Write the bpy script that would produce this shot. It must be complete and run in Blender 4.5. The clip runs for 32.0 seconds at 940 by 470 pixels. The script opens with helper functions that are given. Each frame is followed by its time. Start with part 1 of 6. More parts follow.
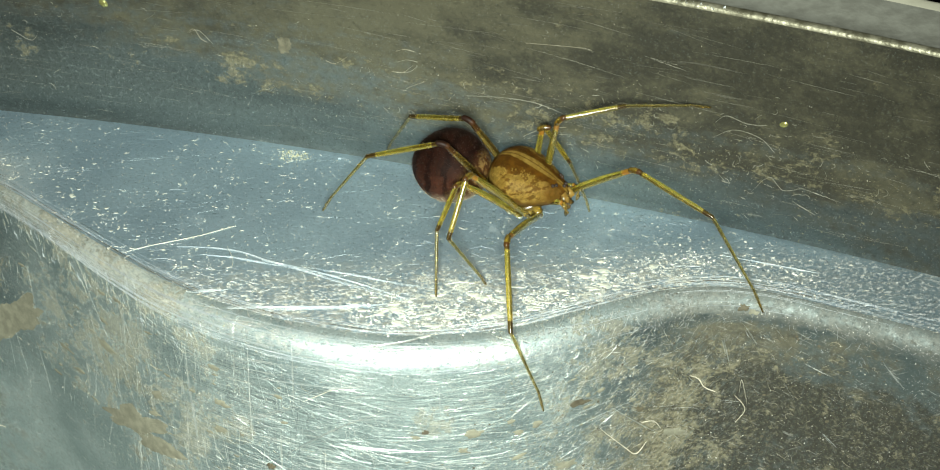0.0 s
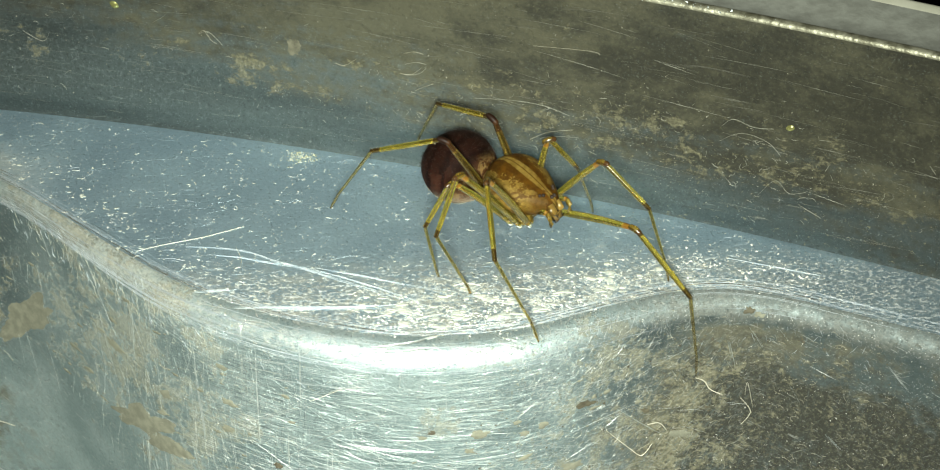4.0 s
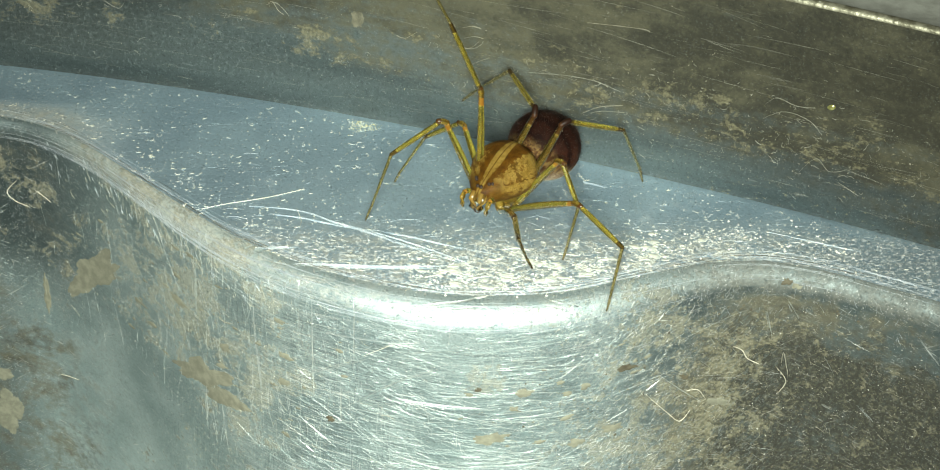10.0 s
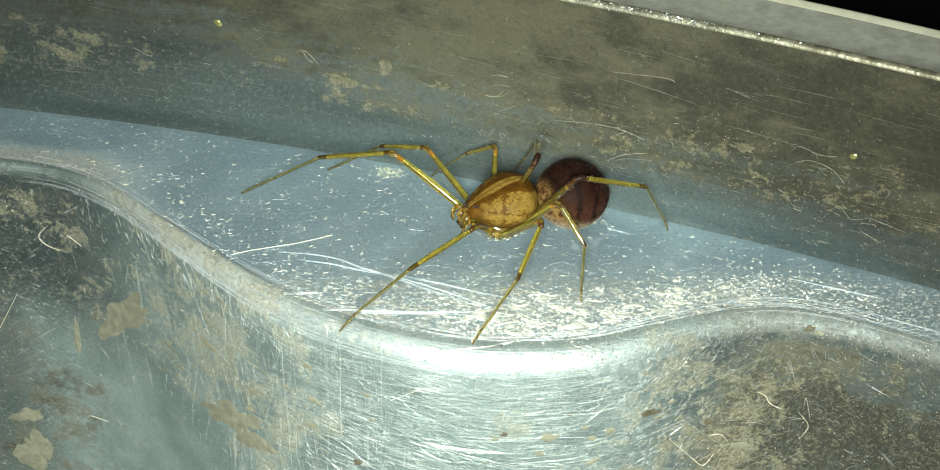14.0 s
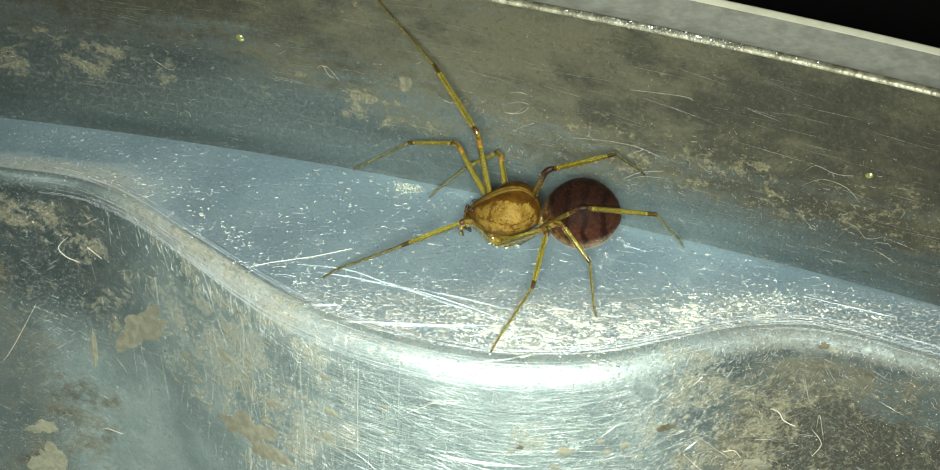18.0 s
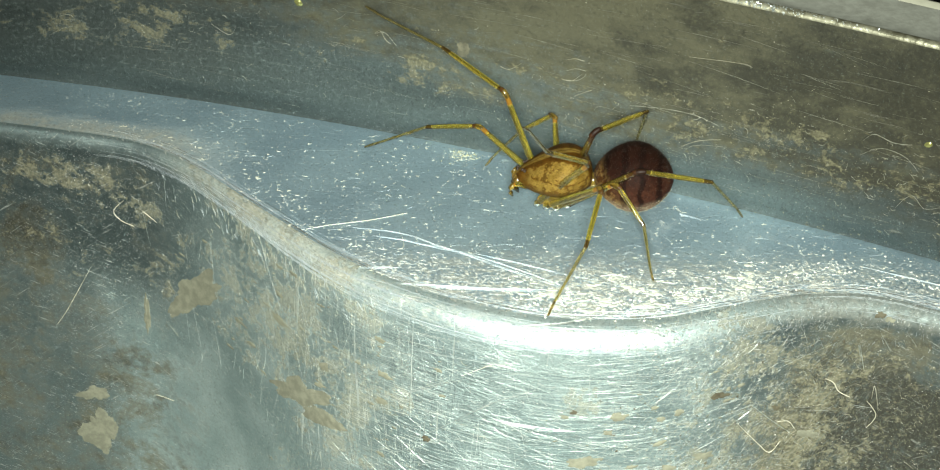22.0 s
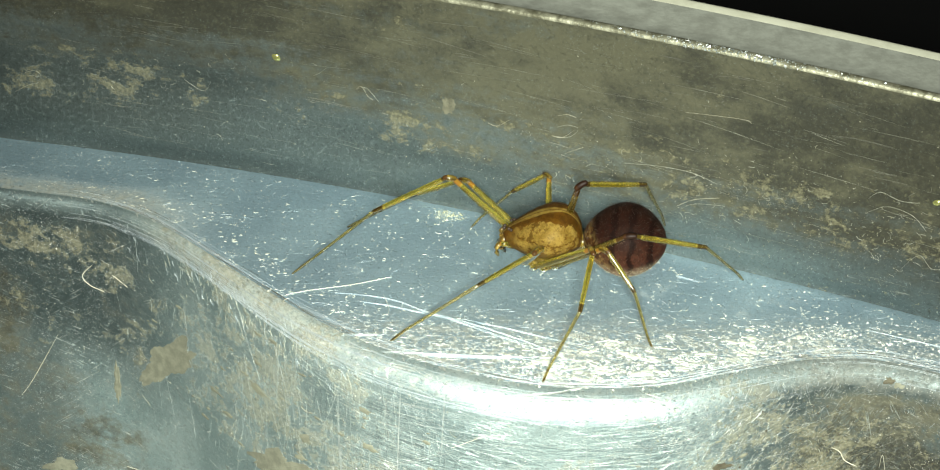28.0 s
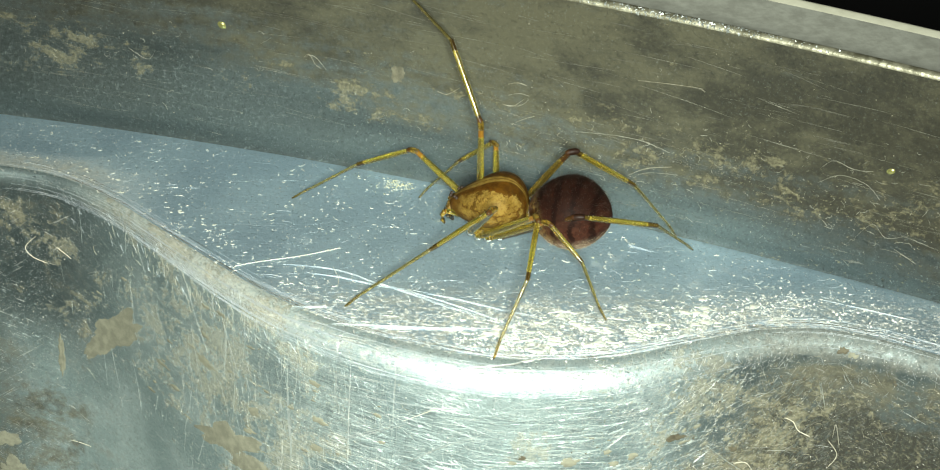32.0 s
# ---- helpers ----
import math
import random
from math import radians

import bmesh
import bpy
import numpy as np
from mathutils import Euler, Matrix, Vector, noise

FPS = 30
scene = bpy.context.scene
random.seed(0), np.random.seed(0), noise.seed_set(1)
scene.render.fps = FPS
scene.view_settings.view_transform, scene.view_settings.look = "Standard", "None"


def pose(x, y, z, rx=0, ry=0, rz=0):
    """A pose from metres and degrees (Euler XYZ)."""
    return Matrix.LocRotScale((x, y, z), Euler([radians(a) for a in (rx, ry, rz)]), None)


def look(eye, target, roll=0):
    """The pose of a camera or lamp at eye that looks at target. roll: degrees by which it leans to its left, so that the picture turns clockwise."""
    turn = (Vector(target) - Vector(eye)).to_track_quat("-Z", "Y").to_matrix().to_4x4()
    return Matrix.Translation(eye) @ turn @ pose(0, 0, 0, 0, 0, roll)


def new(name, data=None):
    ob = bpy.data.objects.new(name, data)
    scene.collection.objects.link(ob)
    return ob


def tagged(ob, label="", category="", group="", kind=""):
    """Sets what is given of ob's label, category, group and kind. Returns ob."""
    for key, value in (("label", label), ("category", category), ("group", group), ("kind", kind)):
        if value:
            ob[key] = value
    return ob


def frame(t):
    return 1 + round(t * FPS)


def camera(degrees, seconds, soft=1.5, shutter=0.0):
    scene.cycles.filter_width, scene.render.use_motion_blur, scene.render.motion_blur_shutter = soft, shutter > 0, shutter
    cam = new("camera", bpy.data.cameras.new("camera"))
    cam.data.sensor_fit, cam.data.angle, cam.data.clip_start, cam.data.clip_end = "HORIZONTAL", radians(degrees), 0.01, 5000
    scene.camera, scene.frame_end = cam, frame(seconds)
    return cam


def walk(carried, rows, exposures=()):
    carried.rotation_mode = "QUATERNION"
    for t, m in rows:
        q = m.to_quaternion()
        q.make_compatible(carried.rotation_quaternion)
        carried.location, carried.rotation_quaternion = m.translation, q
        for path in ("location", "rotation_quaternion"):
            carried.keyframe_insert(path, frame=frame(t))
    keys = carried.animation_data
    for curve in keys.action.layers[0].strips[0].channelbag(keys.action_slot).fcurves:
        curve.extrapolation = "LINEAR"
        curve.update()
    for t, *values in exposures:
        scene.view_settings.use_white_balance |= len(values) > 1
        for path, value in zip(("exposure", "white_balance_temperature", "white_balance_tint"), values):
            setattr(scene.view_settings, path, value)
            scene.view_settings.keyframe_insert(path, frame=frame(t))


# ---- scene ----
MM = 0.001
cam = camera(25, 32.0, soft=1.1)


def seen_from(x, y, z, yaw, pitch, roll):
    """A camera pose from millimetres and degrees: yaw to the left of +y, pitch up, roll as look()."""
    way = Vector((-math.sin(radians(yaw)) * math.cos(radians(pitch)), math.cos(radians(yaw)) * math.cos(radians(pitch)), math.sin(radians(pitch))))
    eye = Vector((x, y, z)) * MM
    return look(eye, eye + way * 0.05, roll)


walk(cam, [
    (0, seen_from(-0.04, -50.86, 41.28, -3.10, -39.44, -0.10)),
    (0.5, seen_from(0.09, -50.92, 41.23, -2.92, -39.51, -0.18)),
    (1, seen_from(0.04, -51.07, 41.33, -2.97, -39.58, -0.07)),
    (1.5, seen_from(-0.14, -51.12, 41.36, -3.02, -39.58, 0.01)),
    (2, seen_from(0.04, -51.22, 41.49, -2.95, -39.58, 0.02)),
    (2.5, seen_from(-0.10, -51.10, 41.60, -3.03, -39.50, 0.07)),
    (3, seen_from(-0.26, -51.11, 41.63, -3.18, -39.48, 0.17)),
    (3.5, seen_from(-0.13, -51.18, 41.48, -2.97, -39.30, 0.10)),
    (5.5, seen_from(0.56, -51.15, 41.32, -2.08, -39.29, -0.56)),
    (6, seen_from(0.53, -51.64, 41.32, -2.13, -39.01, -0.39)),
    (6.5, seen_from(0.49, -51.93, 41.36, -2.07, -38.96, -0.37)),
    (7, seen_from(0.70, -52.56, 41.23, -1.59, -38.94, -0.42)),
    (7.5, seen_from(0.56, -52.65, 41.19, -1.61, -39.07, -0.12)),
    (8, seen_from(0.91, -53.16, 41.13, -0.93, -38.85, -0.30)),
    (8.5, seen_from(1.29, -53.92, 41.13, -0.56, -38.57, -0.45)),
    (9, seen_from(0.80, -54.16, 41.51, -0.88, -38.82, 0.29)),
    (9.5, seen_from(0.86, -54.16, 41.72, -0.40, -38.96, 0.08)),
    (10, seen_from(0.20, -54.38, 41.80, -0.67, -38.74, 0.38)),
    (10.5, seen_from(0.69, -54.52, 42.03, 0.03, -38.62, -0.08)),
    (11, seen_from(0.35, -54.54, 42.13, -0.07, -38.53, -0.07)),
    (11.5, seen_from(0.12, -54.39, 42.31, -0.12, -38.57, 0.01)),
    (12, seen_from(0.06, -54.52, 42.34, 0.01, -38.34, -0.05)),
    (12.5, seen_from(-0.20, -54.73, 42.60, -0.16, -38.19, 0.15)),
    (13, seen_from(-0.03, -54.64, 42.72, -0.03, -38.02, 0.01)),
    (13.5, seen_from(-0.07, -54.66, 42.59, -0.05, -37.86, 0.09)),
    (14, seen_from(-0.15, -54.80, 42.70, -0.13, -37.87, 0.17)),
    (14.5, seen_from(-0.08, -54.81, 42.60, -0.06, -37.79, 0.14)),
    (16.5, seen_from(-0.06, -54.99, 42.63, -0.14, -37.71, 0.39)),
    (17, seen_from(-0.26, -55.17, 42.90, -0.21, -37.39, 0.53)),
    (17.5, seen_from(-0.65, -55.22, 42.93, -0.25, -37.34, 0.68)),
    (18, seen_from(-0.84, -55.76, 42.46, -0.23, -36.83, 0.92)),
    (18.5, seen_from(-0.95, -55.70, 42.34, -0.00, -37.17, 1.08)),
    (19, seen_from(-1.17, -55.95, 42.12, 0.32, -37.01, 1.16)),
    (19.5, seen_from(-1.61, -55.93, 42.08, 0.38, -37.03, 1.14)),
    (20, seen_from(-1.54, -55.88, 42.12, 0.51, -37.10, 1.21)),
    (20.5, seen_from(-1.62, -56.34, 41.89, 0.69, -36.76, 1.05)),
    (21, seen_from(-1.69, -56.62, 41.58, 0.76, -36.53, 0.95)),
    (21.5, seen_from(-1.50, -56.65, 41.47, 0.99, -36.62, 0.89)),
    (22, seen_from(-1.43, -56.71, 41.11, 1.01, -36.43, 1.01)),
    (22.5, seen_from(-1.35, -56.80, 40.91, 1.08, -36.32, 0.97)),
    (23, seen_from(-1.10, -56.77, 41.12, 1.21, -36.50, 0.94)),
    (23.5, seen_from(-0.70, -56.81, 41.31, 1.48, -36.37, 0.83)),
    (24, seen_from(-0.65, -56.62, 41.60, 1.50, -36.36, 0.97)),
    (24.5, seen_from(-0.62, -55.68, 40.99, 1.50, -36.13, 0.91)),
    (25, seen_from(-0.75, -54.96, 40.54, 1.24, -35.94, 1.14)),
    (25.5, seen_from(-1.20, -54.28, 40.19, 0.82, -35.85, 1.77)),
    (27.5, seen_from(-2.08, -54.57, 39.91, 0.07, -34.92, 1.48)),
    (28, seen_from(-2.45, -53.90, 39.75, -0.39, -35.18, 1.44)),
    (28.5, seen_from(-3.04, -53.35, 39.53, -1.64, -35.80, 1.94)),
    (29, seen_from(-2.97, -52.92, 39.49, -2.16, -36.21, 2.13)),
    (29.5, seen_from(-3.09, -53.12, 39.27, -2.38, -36.03, 2.37)),
    (30, seen_from(-3.20, -53.15, 39.16, -2.66, -35.94, 2.62)),
    (30.5, seen_from(-3.20, -53.24, 39.18, -2.76, -35.93, 2.64)),
    (31, seen_from(-3.16, -53.19, 39.29, -2.76, -36.04, 2.62)),
    (31.5, seen_from(-3.09, -53.18, 39.31, -2.68, -36.07, 2.58)),
    (32, seen_from(-2.81, -53.13, 39.46, -2.47, -36.12, 2.44)),
], ((0.0, 0.0), (8.0, 0.0), (13.0, 0.1), (20.0, 0.14), (25.0, 0.2), (28.0, 0.28), (30.0, 0.2), (32.0, 0.2)))

# ---- light: a dark room, one small phone lamp beside the lens ----
world = bpy.data.worlds.new("night_room")
scene.world = world
world.use_nodes = True
world.node_tree.nodes["Background"].inputs["Color"].default_value = (0.5, 0.62, 0.75, 1)
world.node_tree.nodes["Background"].inputs["Strength"].default_value = 0.01


def torch(name, place, target, size, watts, colour):
    lamp = bpy.data.lights.new(name, "AREA")
    lamp.spread = radians(52)
    lamp.shape, lamp.size, lamp.energy, lamp.color = "DISK", size * MM, watts, colour
    ob = new(name, lamp)
    ob.matrix_world = look(Vector(place) * MM, Vector(target) * MM)
    return ob


torch("phone_torch", (-1.5, -61, 42), (-0.5, -7, -4), 12, 0.0136, (0.945, 1.0, 0.868))

# ---- materials ----
class Nodes:
    """Short hand for building one node material in millimetre space."""

    def __init__(self, name):
        self.mat = bpy.data.materials.new(name)
        self.mat.use_nodes = True
        self.tree = self.mat.node_tree
        self.bsdf = self.tree.nodes["Principled BSDF"]
        self.coord = self.tree.nodes.new("ShaderNodeTexCoord")
        grow = self.tree.nodes.new("ShaderNodeVectorMath")
        grow.operation = "SCALE"
        grow.inputs["Scale"].default_value = 1000
        self.tree.links.new(self.coord.outputs["Object"], grow.inputs[0])
        self.mm = grow.outputs[0]
        split = self.tree.nodes.new("ShaderNodeSeparateXYZ")
        self.tree.links.new(self.mm, split.inputs[0])
        self.x, self.y, self.z = split.outputs

    def put(self, socket, value):
        if isinstance(value, bpy.types.NodeSocket):
            self.tree.links.new(value, socket)
        elif isinstance(value, (tuple, list)):
            socket.default_value = (*value, 1) if len(value) == 3 and socket.type == "RGBA" else value
        else:
            socket.default_value = value

    def noise(self, scale, detail=4.0, rough=0.5, stretch=(1, 1, 1), turn=(0, 0, 0), shift=(0, 0, 0), warp=0.0):
        mapping = self.tree.nodes.new("ShaderNodeMapping")
        mapping.inputs["Location"].default_value = shift
        mapping.inputs["Rotation"].default_value = [radians(a) for a in turn]
        first = self.tree.nodes.new("ShaderNodeMapping")
        first.inputs["Rotation"].default_value = [radians(a) for a in turn]
        self.tree.links.new(self.mm, first.inputs["Vector"])
        mapping.inputs["Rotation"].default_value = (0, 0, 0)
        mapping.inputs["Scale"].default_value = stretch
        self.tree.links.new(first.outputs[0], mapping.inputs["Vector"])
        tex = self.tree.nodes.new("ShaderNodeTexNoise")
        tex.inputs["Scale"].default_value = scale
        tex.inputs["Detail"].default_value = detail
        tex.inputs["Roughness"].default_value = rough
        tex.inputs["Distortion"].default_value = warp
        self.tree.links.new(mapping.outputs[0], tex.inputs["Vector"])
        return tex.outputs["Fac"]

    def cells(self, scale, feature="F1", stretch=(1, 1, 1)):
        mapping = self.tree.nodes.new("ShaderNodeMapping")
        mapping.inputs["Scale"].default_value = stretch
        self.tree.links.new(self.mm, mapping.inputs["Vector"])
        tex = self.tree.nodes.new("ShaderNodeTexVoronoi")
        tex.feature = feature
        tex.inputs["Scale"].default_value = scale
        self.tree.links.new(mapping.outputs[0], tex.inputs["Vector"])
        return tex

    def step(self, value, low, high, a=0.0, b=1.0):
        node = self.tree.nodes.new("ShaderNodeMapRange")
        node.interpolation_type = "SMOOTHSTEP"
        for socket, v in zip(node.inputs, (value, low, high, a, b)):
            self.put(socket, v)
        return node.outputs[0]

    def calc(self, op, a, b=0.0, clamp=False):
        node = self.tree.nodes.new("ShaderNodeMath")
        node.operation, node.use_clamp = op, clamp
        self.put(node.inputs[0], a)
        self.put(node.inputs[1], b)
        return node.outputs[0]

    def mix(self, fac, a, b):
        node = self.tree.nodes.new("ShaderNodeMix")
        node.data_type = "RGBA"
        self.put(node.inputs["Factor"], fac)
        self.put(node.inputs[6], a)
        self.put(node.inputs[7], b)
        return node.outputs[2]

    def lerp(self, fac, a, b):
        node = self.tree.nodes.new("ShaderNodeMix")
        node.data_type = "FLOAT"
        self.put(node.inputs["Factor"], fac)
        self.put(node.inputs[2], a)
        self.put(node.inputs[3], b)
        return node.outputs[0]

    def bump(self, height, strength, millimetres):
        node = self.tree.nodes.new("ShaderNodeBump")
        node.inputs["Strength"].default_value = strength
        node.inputs["Distance"].default_value = millimetres * MM
        self.put(node.inputs["Height"], height)
        self.tree.links.new(node.outputs[0], self.bsdf.inputs["Normal"])

    def most(self, *values):
        out = values[0]
        for v in values[1:]:
            out = self.calc("MAXIMUM", out, v)
        return out


def none(k):
    return 0.0


def worn_metal(name, clean, tone, film, film_colour, dark_colour, stain, crust, crust_colour, crust_grain, flecks, streaks, rough, bright, rub=None, darken=None, grit=0.6, pit=0.5, run=(1, 1, 1), grooves=(), grain=0.5, haze=none, tint=None):
    """Scratched aluminium under a film of dirt. film, stain, crust, flecks and rub say where each layer sits; streaks: (turn, stretch, scale, low, high[, where])."""
    k = Nodes(name)
    base = k.mix(k.step(k.noise(0.35, 5, 0.5, run), 0.35, 0.65), clean, tone)
    base = k.mix(k.calc("MULTIPLY", k.step(k.noise(6.0, 6, 0.7), 0.45, 0.75), 0.35), base, [0.55 * c for c in tone])
    # Darkens the metal colour by region; on the step this is painted shade.
    dull = darken(k) if darken else 0.0
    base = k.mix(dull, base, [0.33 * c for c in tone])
    if rub:
        streaky = k.most(k.step(k.noise(2.4, 9, 0.75, (0.6, 1.4, 1), shift=(2, 5, 8)), 0.42, 0.66), k.step(k.noise(5.0, 6, 0.75, shift=(5, 5, 8)), 0.46, 0.64))
        base = k.mix(k.calc("MULTIPLY", rub(k), streaky), base, (0.7, 0.71, 0.64))
    smear = k.calc("ADD", k.calc("MULTIPLY", k.noise(0.4, 9, 0.66, run, warp=0.5), 0.6), k.calc("MULTIPLY", k.noise(2.6, 9, 0.75), 0.4))
    smear = k.calc("ADD", k.calc("MULTIPLY", k.calc("SUBTRACT", smear, 0.5), 1.6), 0.5)
    dirt = k.step(k.calc("ADD", smear, film(k)), 0.38, 0.72)
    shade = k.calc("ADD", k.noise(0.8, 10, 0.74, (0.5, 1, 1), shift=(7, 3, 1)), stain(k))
    soil = k.mix(k.step(shade, 0.36, 0.68), film_colour, dark_colour)
    soil = k.mix(k.calc("MULTIPLY", k.step(k.noise(7.0, 6, 0.75, shift=(1, 2, 3)), 0.48, 0.7), grit), soil, [2.0 * c for c in film_colour])
    flake = k.calc("ADD", k.calc("ADD", k.calc("MULTIPLY", k.noise(crust_grain[0], 12, 0.76, crust_grain[1], shift=(3, 9, 5), warp=0.3), 0.7), k.calc("MULTIPLY", k.noise(4.2, 6, 0.75, crust_grain[1]), 0.3)), crust(k))
    cake = k.step(flake, 0.555, 0.595)
    grains = k.noise(9.0, 4, 0.6)
    fine = k.calc("ADD", k.noise(8.0, 5, 0.72, crust_grain[1], shift=(11, 4, 6)), flecks(k))
    fleck = k.step(fine, 0.61, 0.65)
    pits = k.step(k.noise(7.0, 5, 0.75, shift=(21, 14, 6)), 0.56, 0.66)
    lines = None
    for turn, stretch, scale, low, high, *zone in streaks:
        line = k.step(k.noise(scale, 2, 0.5, stretch, turn, (turn[0], turn[1], turn[2])), low, high)
        if zone:
            line = k.calc("MULTIPLY", line, zone[0](k))
        lines = line if lines is None else k.most(lines, line)
    lines = k.calc("MULTIPLY", lines, k.calc("MULTIPLY", k.step(dirt, 0.0, 1.0, 1.0, 0.4), k.calc("SUBTRACT", 1.0, k.calc("MULTIPLY", dull, 0.35))))
    colour = k.mix(k.calc("MULTIPLY", dirt, 0.92), base, soil)
    colour = k.mix(k.calc("MULTIPLY", cake, 0.72), colour, k.mix(k.step(grains, 0.35, 0.65), crust_colour, [0.45 * c for c in crust_colour]))
    colour = k.mix(k.calc("MULTIPLY", lines, bright), colour, (0.72, 0.74, 0.7))
    colour = k.mix(k.calc("MULTIPLY", fleck, 0.6), colour, [min(0.85, 1.5 * c) for c in crust_colour])
    colour = k.mix(k.calc("MULTIPLY", pits, k.step(dirt, 0.0, 1.0, pit, pit * 0.35)), colour, [0.35 * c for c in tone])
    for turn, stretch, scale, low, high, where in grooves:
        cut = k.step(k.noise(scale, 3, 0.6, stretch, turn, (5, turn[1], 8)), low, high)
        cut = k.calc("MULTIPLY", k.calc("MULTIPLY", cut, where(k)), k.calc("SUBTRACT", 0.5, k.calc("MULTIPLY", lines, 0.45)))
        cut = k.calc("MULTIPLY", cut, k.step(k.z, -0.9, -1.7))
        colour = k.mix(cut, colour, [0.42 * c for c in tone])
    veil = k.calc("MULTIPLY", k.step(k.noise(3.0, 8, 0.72, shift=(4, 17, 2)), 0.25, 0.6, 0.5, 1.0), haze(k))
    colour = k.mix(veil, colour, k.mix(k.step(k.noise(6.0, 6, 0.7, shift=(14, 7, 2)), 0.35, 0.65), (0.17, 0.175, 0.155), (0.1, 0.105, 0.092)) if tint is None else tint(k))
    spark = k.step(k.noise(16.0, 3, 0.6, shift=(2, 31, 8)), 0.6, 0.68)
    spark = k.calc("MULTIPLY", spark, k.calc("MULTIPLY", k.step(k.noise(0.9, 4, 0.6, shift=(12, 3, 8)), 0.4, 0.62, 0.15, grain), k.step(dirt, 0.0, 1.0, 1.0, 0.35)))
    gloom = k.calc("MULTIPLY", k.step(k.noise(13.0, 4, 0.65, shift=(9, 1, 28)), 0.52, 0.66), grain * 0.75)
    gloom = k.calc("MULTIPLY", gloom, k.step(dirt, 0.0, 1.0, 1.0, 0.3))
    colour = k.mix(gloom, colour, [0.3 * c for c in tone])
    colour = k.mix(spark, colour, [min(0.9, 1.9 * c + 0.06) for c in clean])
    k.put(k.bsdf.inputs["Base Color"], colour)
    cover = k.most(veil, k.calc("MULTIPLY", dirt, 0.95), k.calc("MULTIPLY", cake, 0.9), k.calc("MULTIPLY", fleck, 0.6))
    k.put(k.bsdf.inputs["Metallic"], k.calc("SUBTRACT", 0.72, k.calc("MULTIPLY", cover, 0.72), clamp=True))
    k.put(k.bsdf.inputs["Specular IOR Level"], k.lerp(cover, 0.5, 0.22))
    wear = k.lerp(k.noise(1.8, 7, 0.7), rough - 0.08, rough + 0.12)
    wear = k.lerp(cover, k.calc("ADD", wear, k.calc("MULTIPLY", dull, -0.1)), 0.75)
    k.put(k.bsdf.inputs["Roughness"], k.lerp(lines, wear, 0.38))
    relief = k.calc("ADD", k.calc("MULTIPLY", cake, 0.5), k.calc("MULTIPLY", grains, 0.4))
    relief = k.calc("SUBTRACT", relief, k.calc("MULTIPLY", lines, 0.6))
    relief = k.calc("ADD", relief, k.calc("SUBTRACT", k.calc("MULTIPLY", fleck, 0.5), k.calc("MULTIPLY", pits, 0.5)))
    k.bump(relief, 0.7, 0.03)
    return k.mat


def from_crease(k):
    """How far a point of the wall lies behind the crease at the ledge (mm)."""
    bow = k.calc("MULTIPLY", k.calc("MULTIPLY", k.x, k.x), 0.00456)
    return k.calc("SUBTRACT", k.calc("ADD", k.calc("ADD", k.y, k.calc("MULTIPLY", k.x, 0.33)), bow), 3.15)


def wall_film(k):
    height = k.calc("SUBTRACT", k.z, k.step(k.x, 2.0, -12.0, 0.0, 1.9))
    rise = k.calc("ADD", k.step(height, 0.5, 2.6, -0.2, 0.12), k.step(height, 2.6, 4.5, 0.0, 0.14))
    return k.calc("ADD", k.calc("ADD", rise, k.step(k.x, 0, 14, 0.0, 0.07)), blotches(k, ((2.9, 5.9, 1.5, 0.9, 0.1), (3.7, 4.2, 1.1, 0.6, 0.07))))


def wall_stain(k):
    broad = k.calc("MULTIPLY", k.calc("SUBTRACT", k.noise(0.3, 3, 0.6, (0.4, 1, 1.3), shift=(9, 9, 2)), 0.5), 0.7)
    broad = k.calc("ADD", broad, blotches(k, ((2.9, 5.9, 1.5, 0.9, 0.17), (0.2, 4.4, 1.0, 0.5, 0.11), (3.7, 4.2, 1.1, 0.6, 0.14), (8.0, 5.2, 2.5, 0.7, 0.12))))
    # Darker towards both ends of the wall.
    return k.calc("ADD", broad, k.most(k.step(k.x, 2, 14, -0.06, 0.16), k.step(k.x, -4, -14, -0.06, 0.14)))


def blotches(k, spots):
    """Soft uneven spots on the wall: (x, z, half width, half height, amount)."""
    rag = k.calc("MULTIPLY", k.calc("SUBTRACT", k.noise(1.4, 7, 0.7, shift=(2, 9, 4)), 0.5), 2.2)
    out = 0.0
    for x, z, wide, high, amount in spots:
        u = k.calc("POWER", k.calc("ABSOLUTE", k.calc("DIVIDE", k.calc("SUBTRACT", k.x, x), wide)), 2.0)
        v = k.calc("POWER", k.calc("ABSOLUTE", k.calc("DIVIDE", k.calc("SUBTRACT", k.z, z), high)), 2.0)
        near = k.step(k.calc("ADD", k.calc("ADD", u, v), rag), 1.1, 0.1, 0.0, amount)
        out = k.calc("MAXIMUM", out, near)
    return out


# Light falloff put into the wall's metal colour, towards the right end.
def wall_dim(k):
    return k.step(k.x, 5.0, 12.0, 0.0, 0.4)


def wall_crust(k):
    return k.calc("ADD", k.step(k.z, 0.9, 2.2, -0.12, 0.03), k.calc("ADD", k.step(k.z, 3.2, 5.0, 0.0, -0.07), blotches(k, ((5.4, 0.8, 1.3, 0.16, 0.11), (2.2, 4.4, 0.7, 0.35, 0.06), (-4.0, 3.1, 1.0, 0.4, 0.06), (-5.1, 4.5, 1.2, 0.4, 0.05)))))


def wall_flecks(k):
    return k.calc("ADD", k.step(k.x, -3, 8, -0.06, -0.01), k.step(k.z, 3.0, 4.6, 0.0, -0.1))


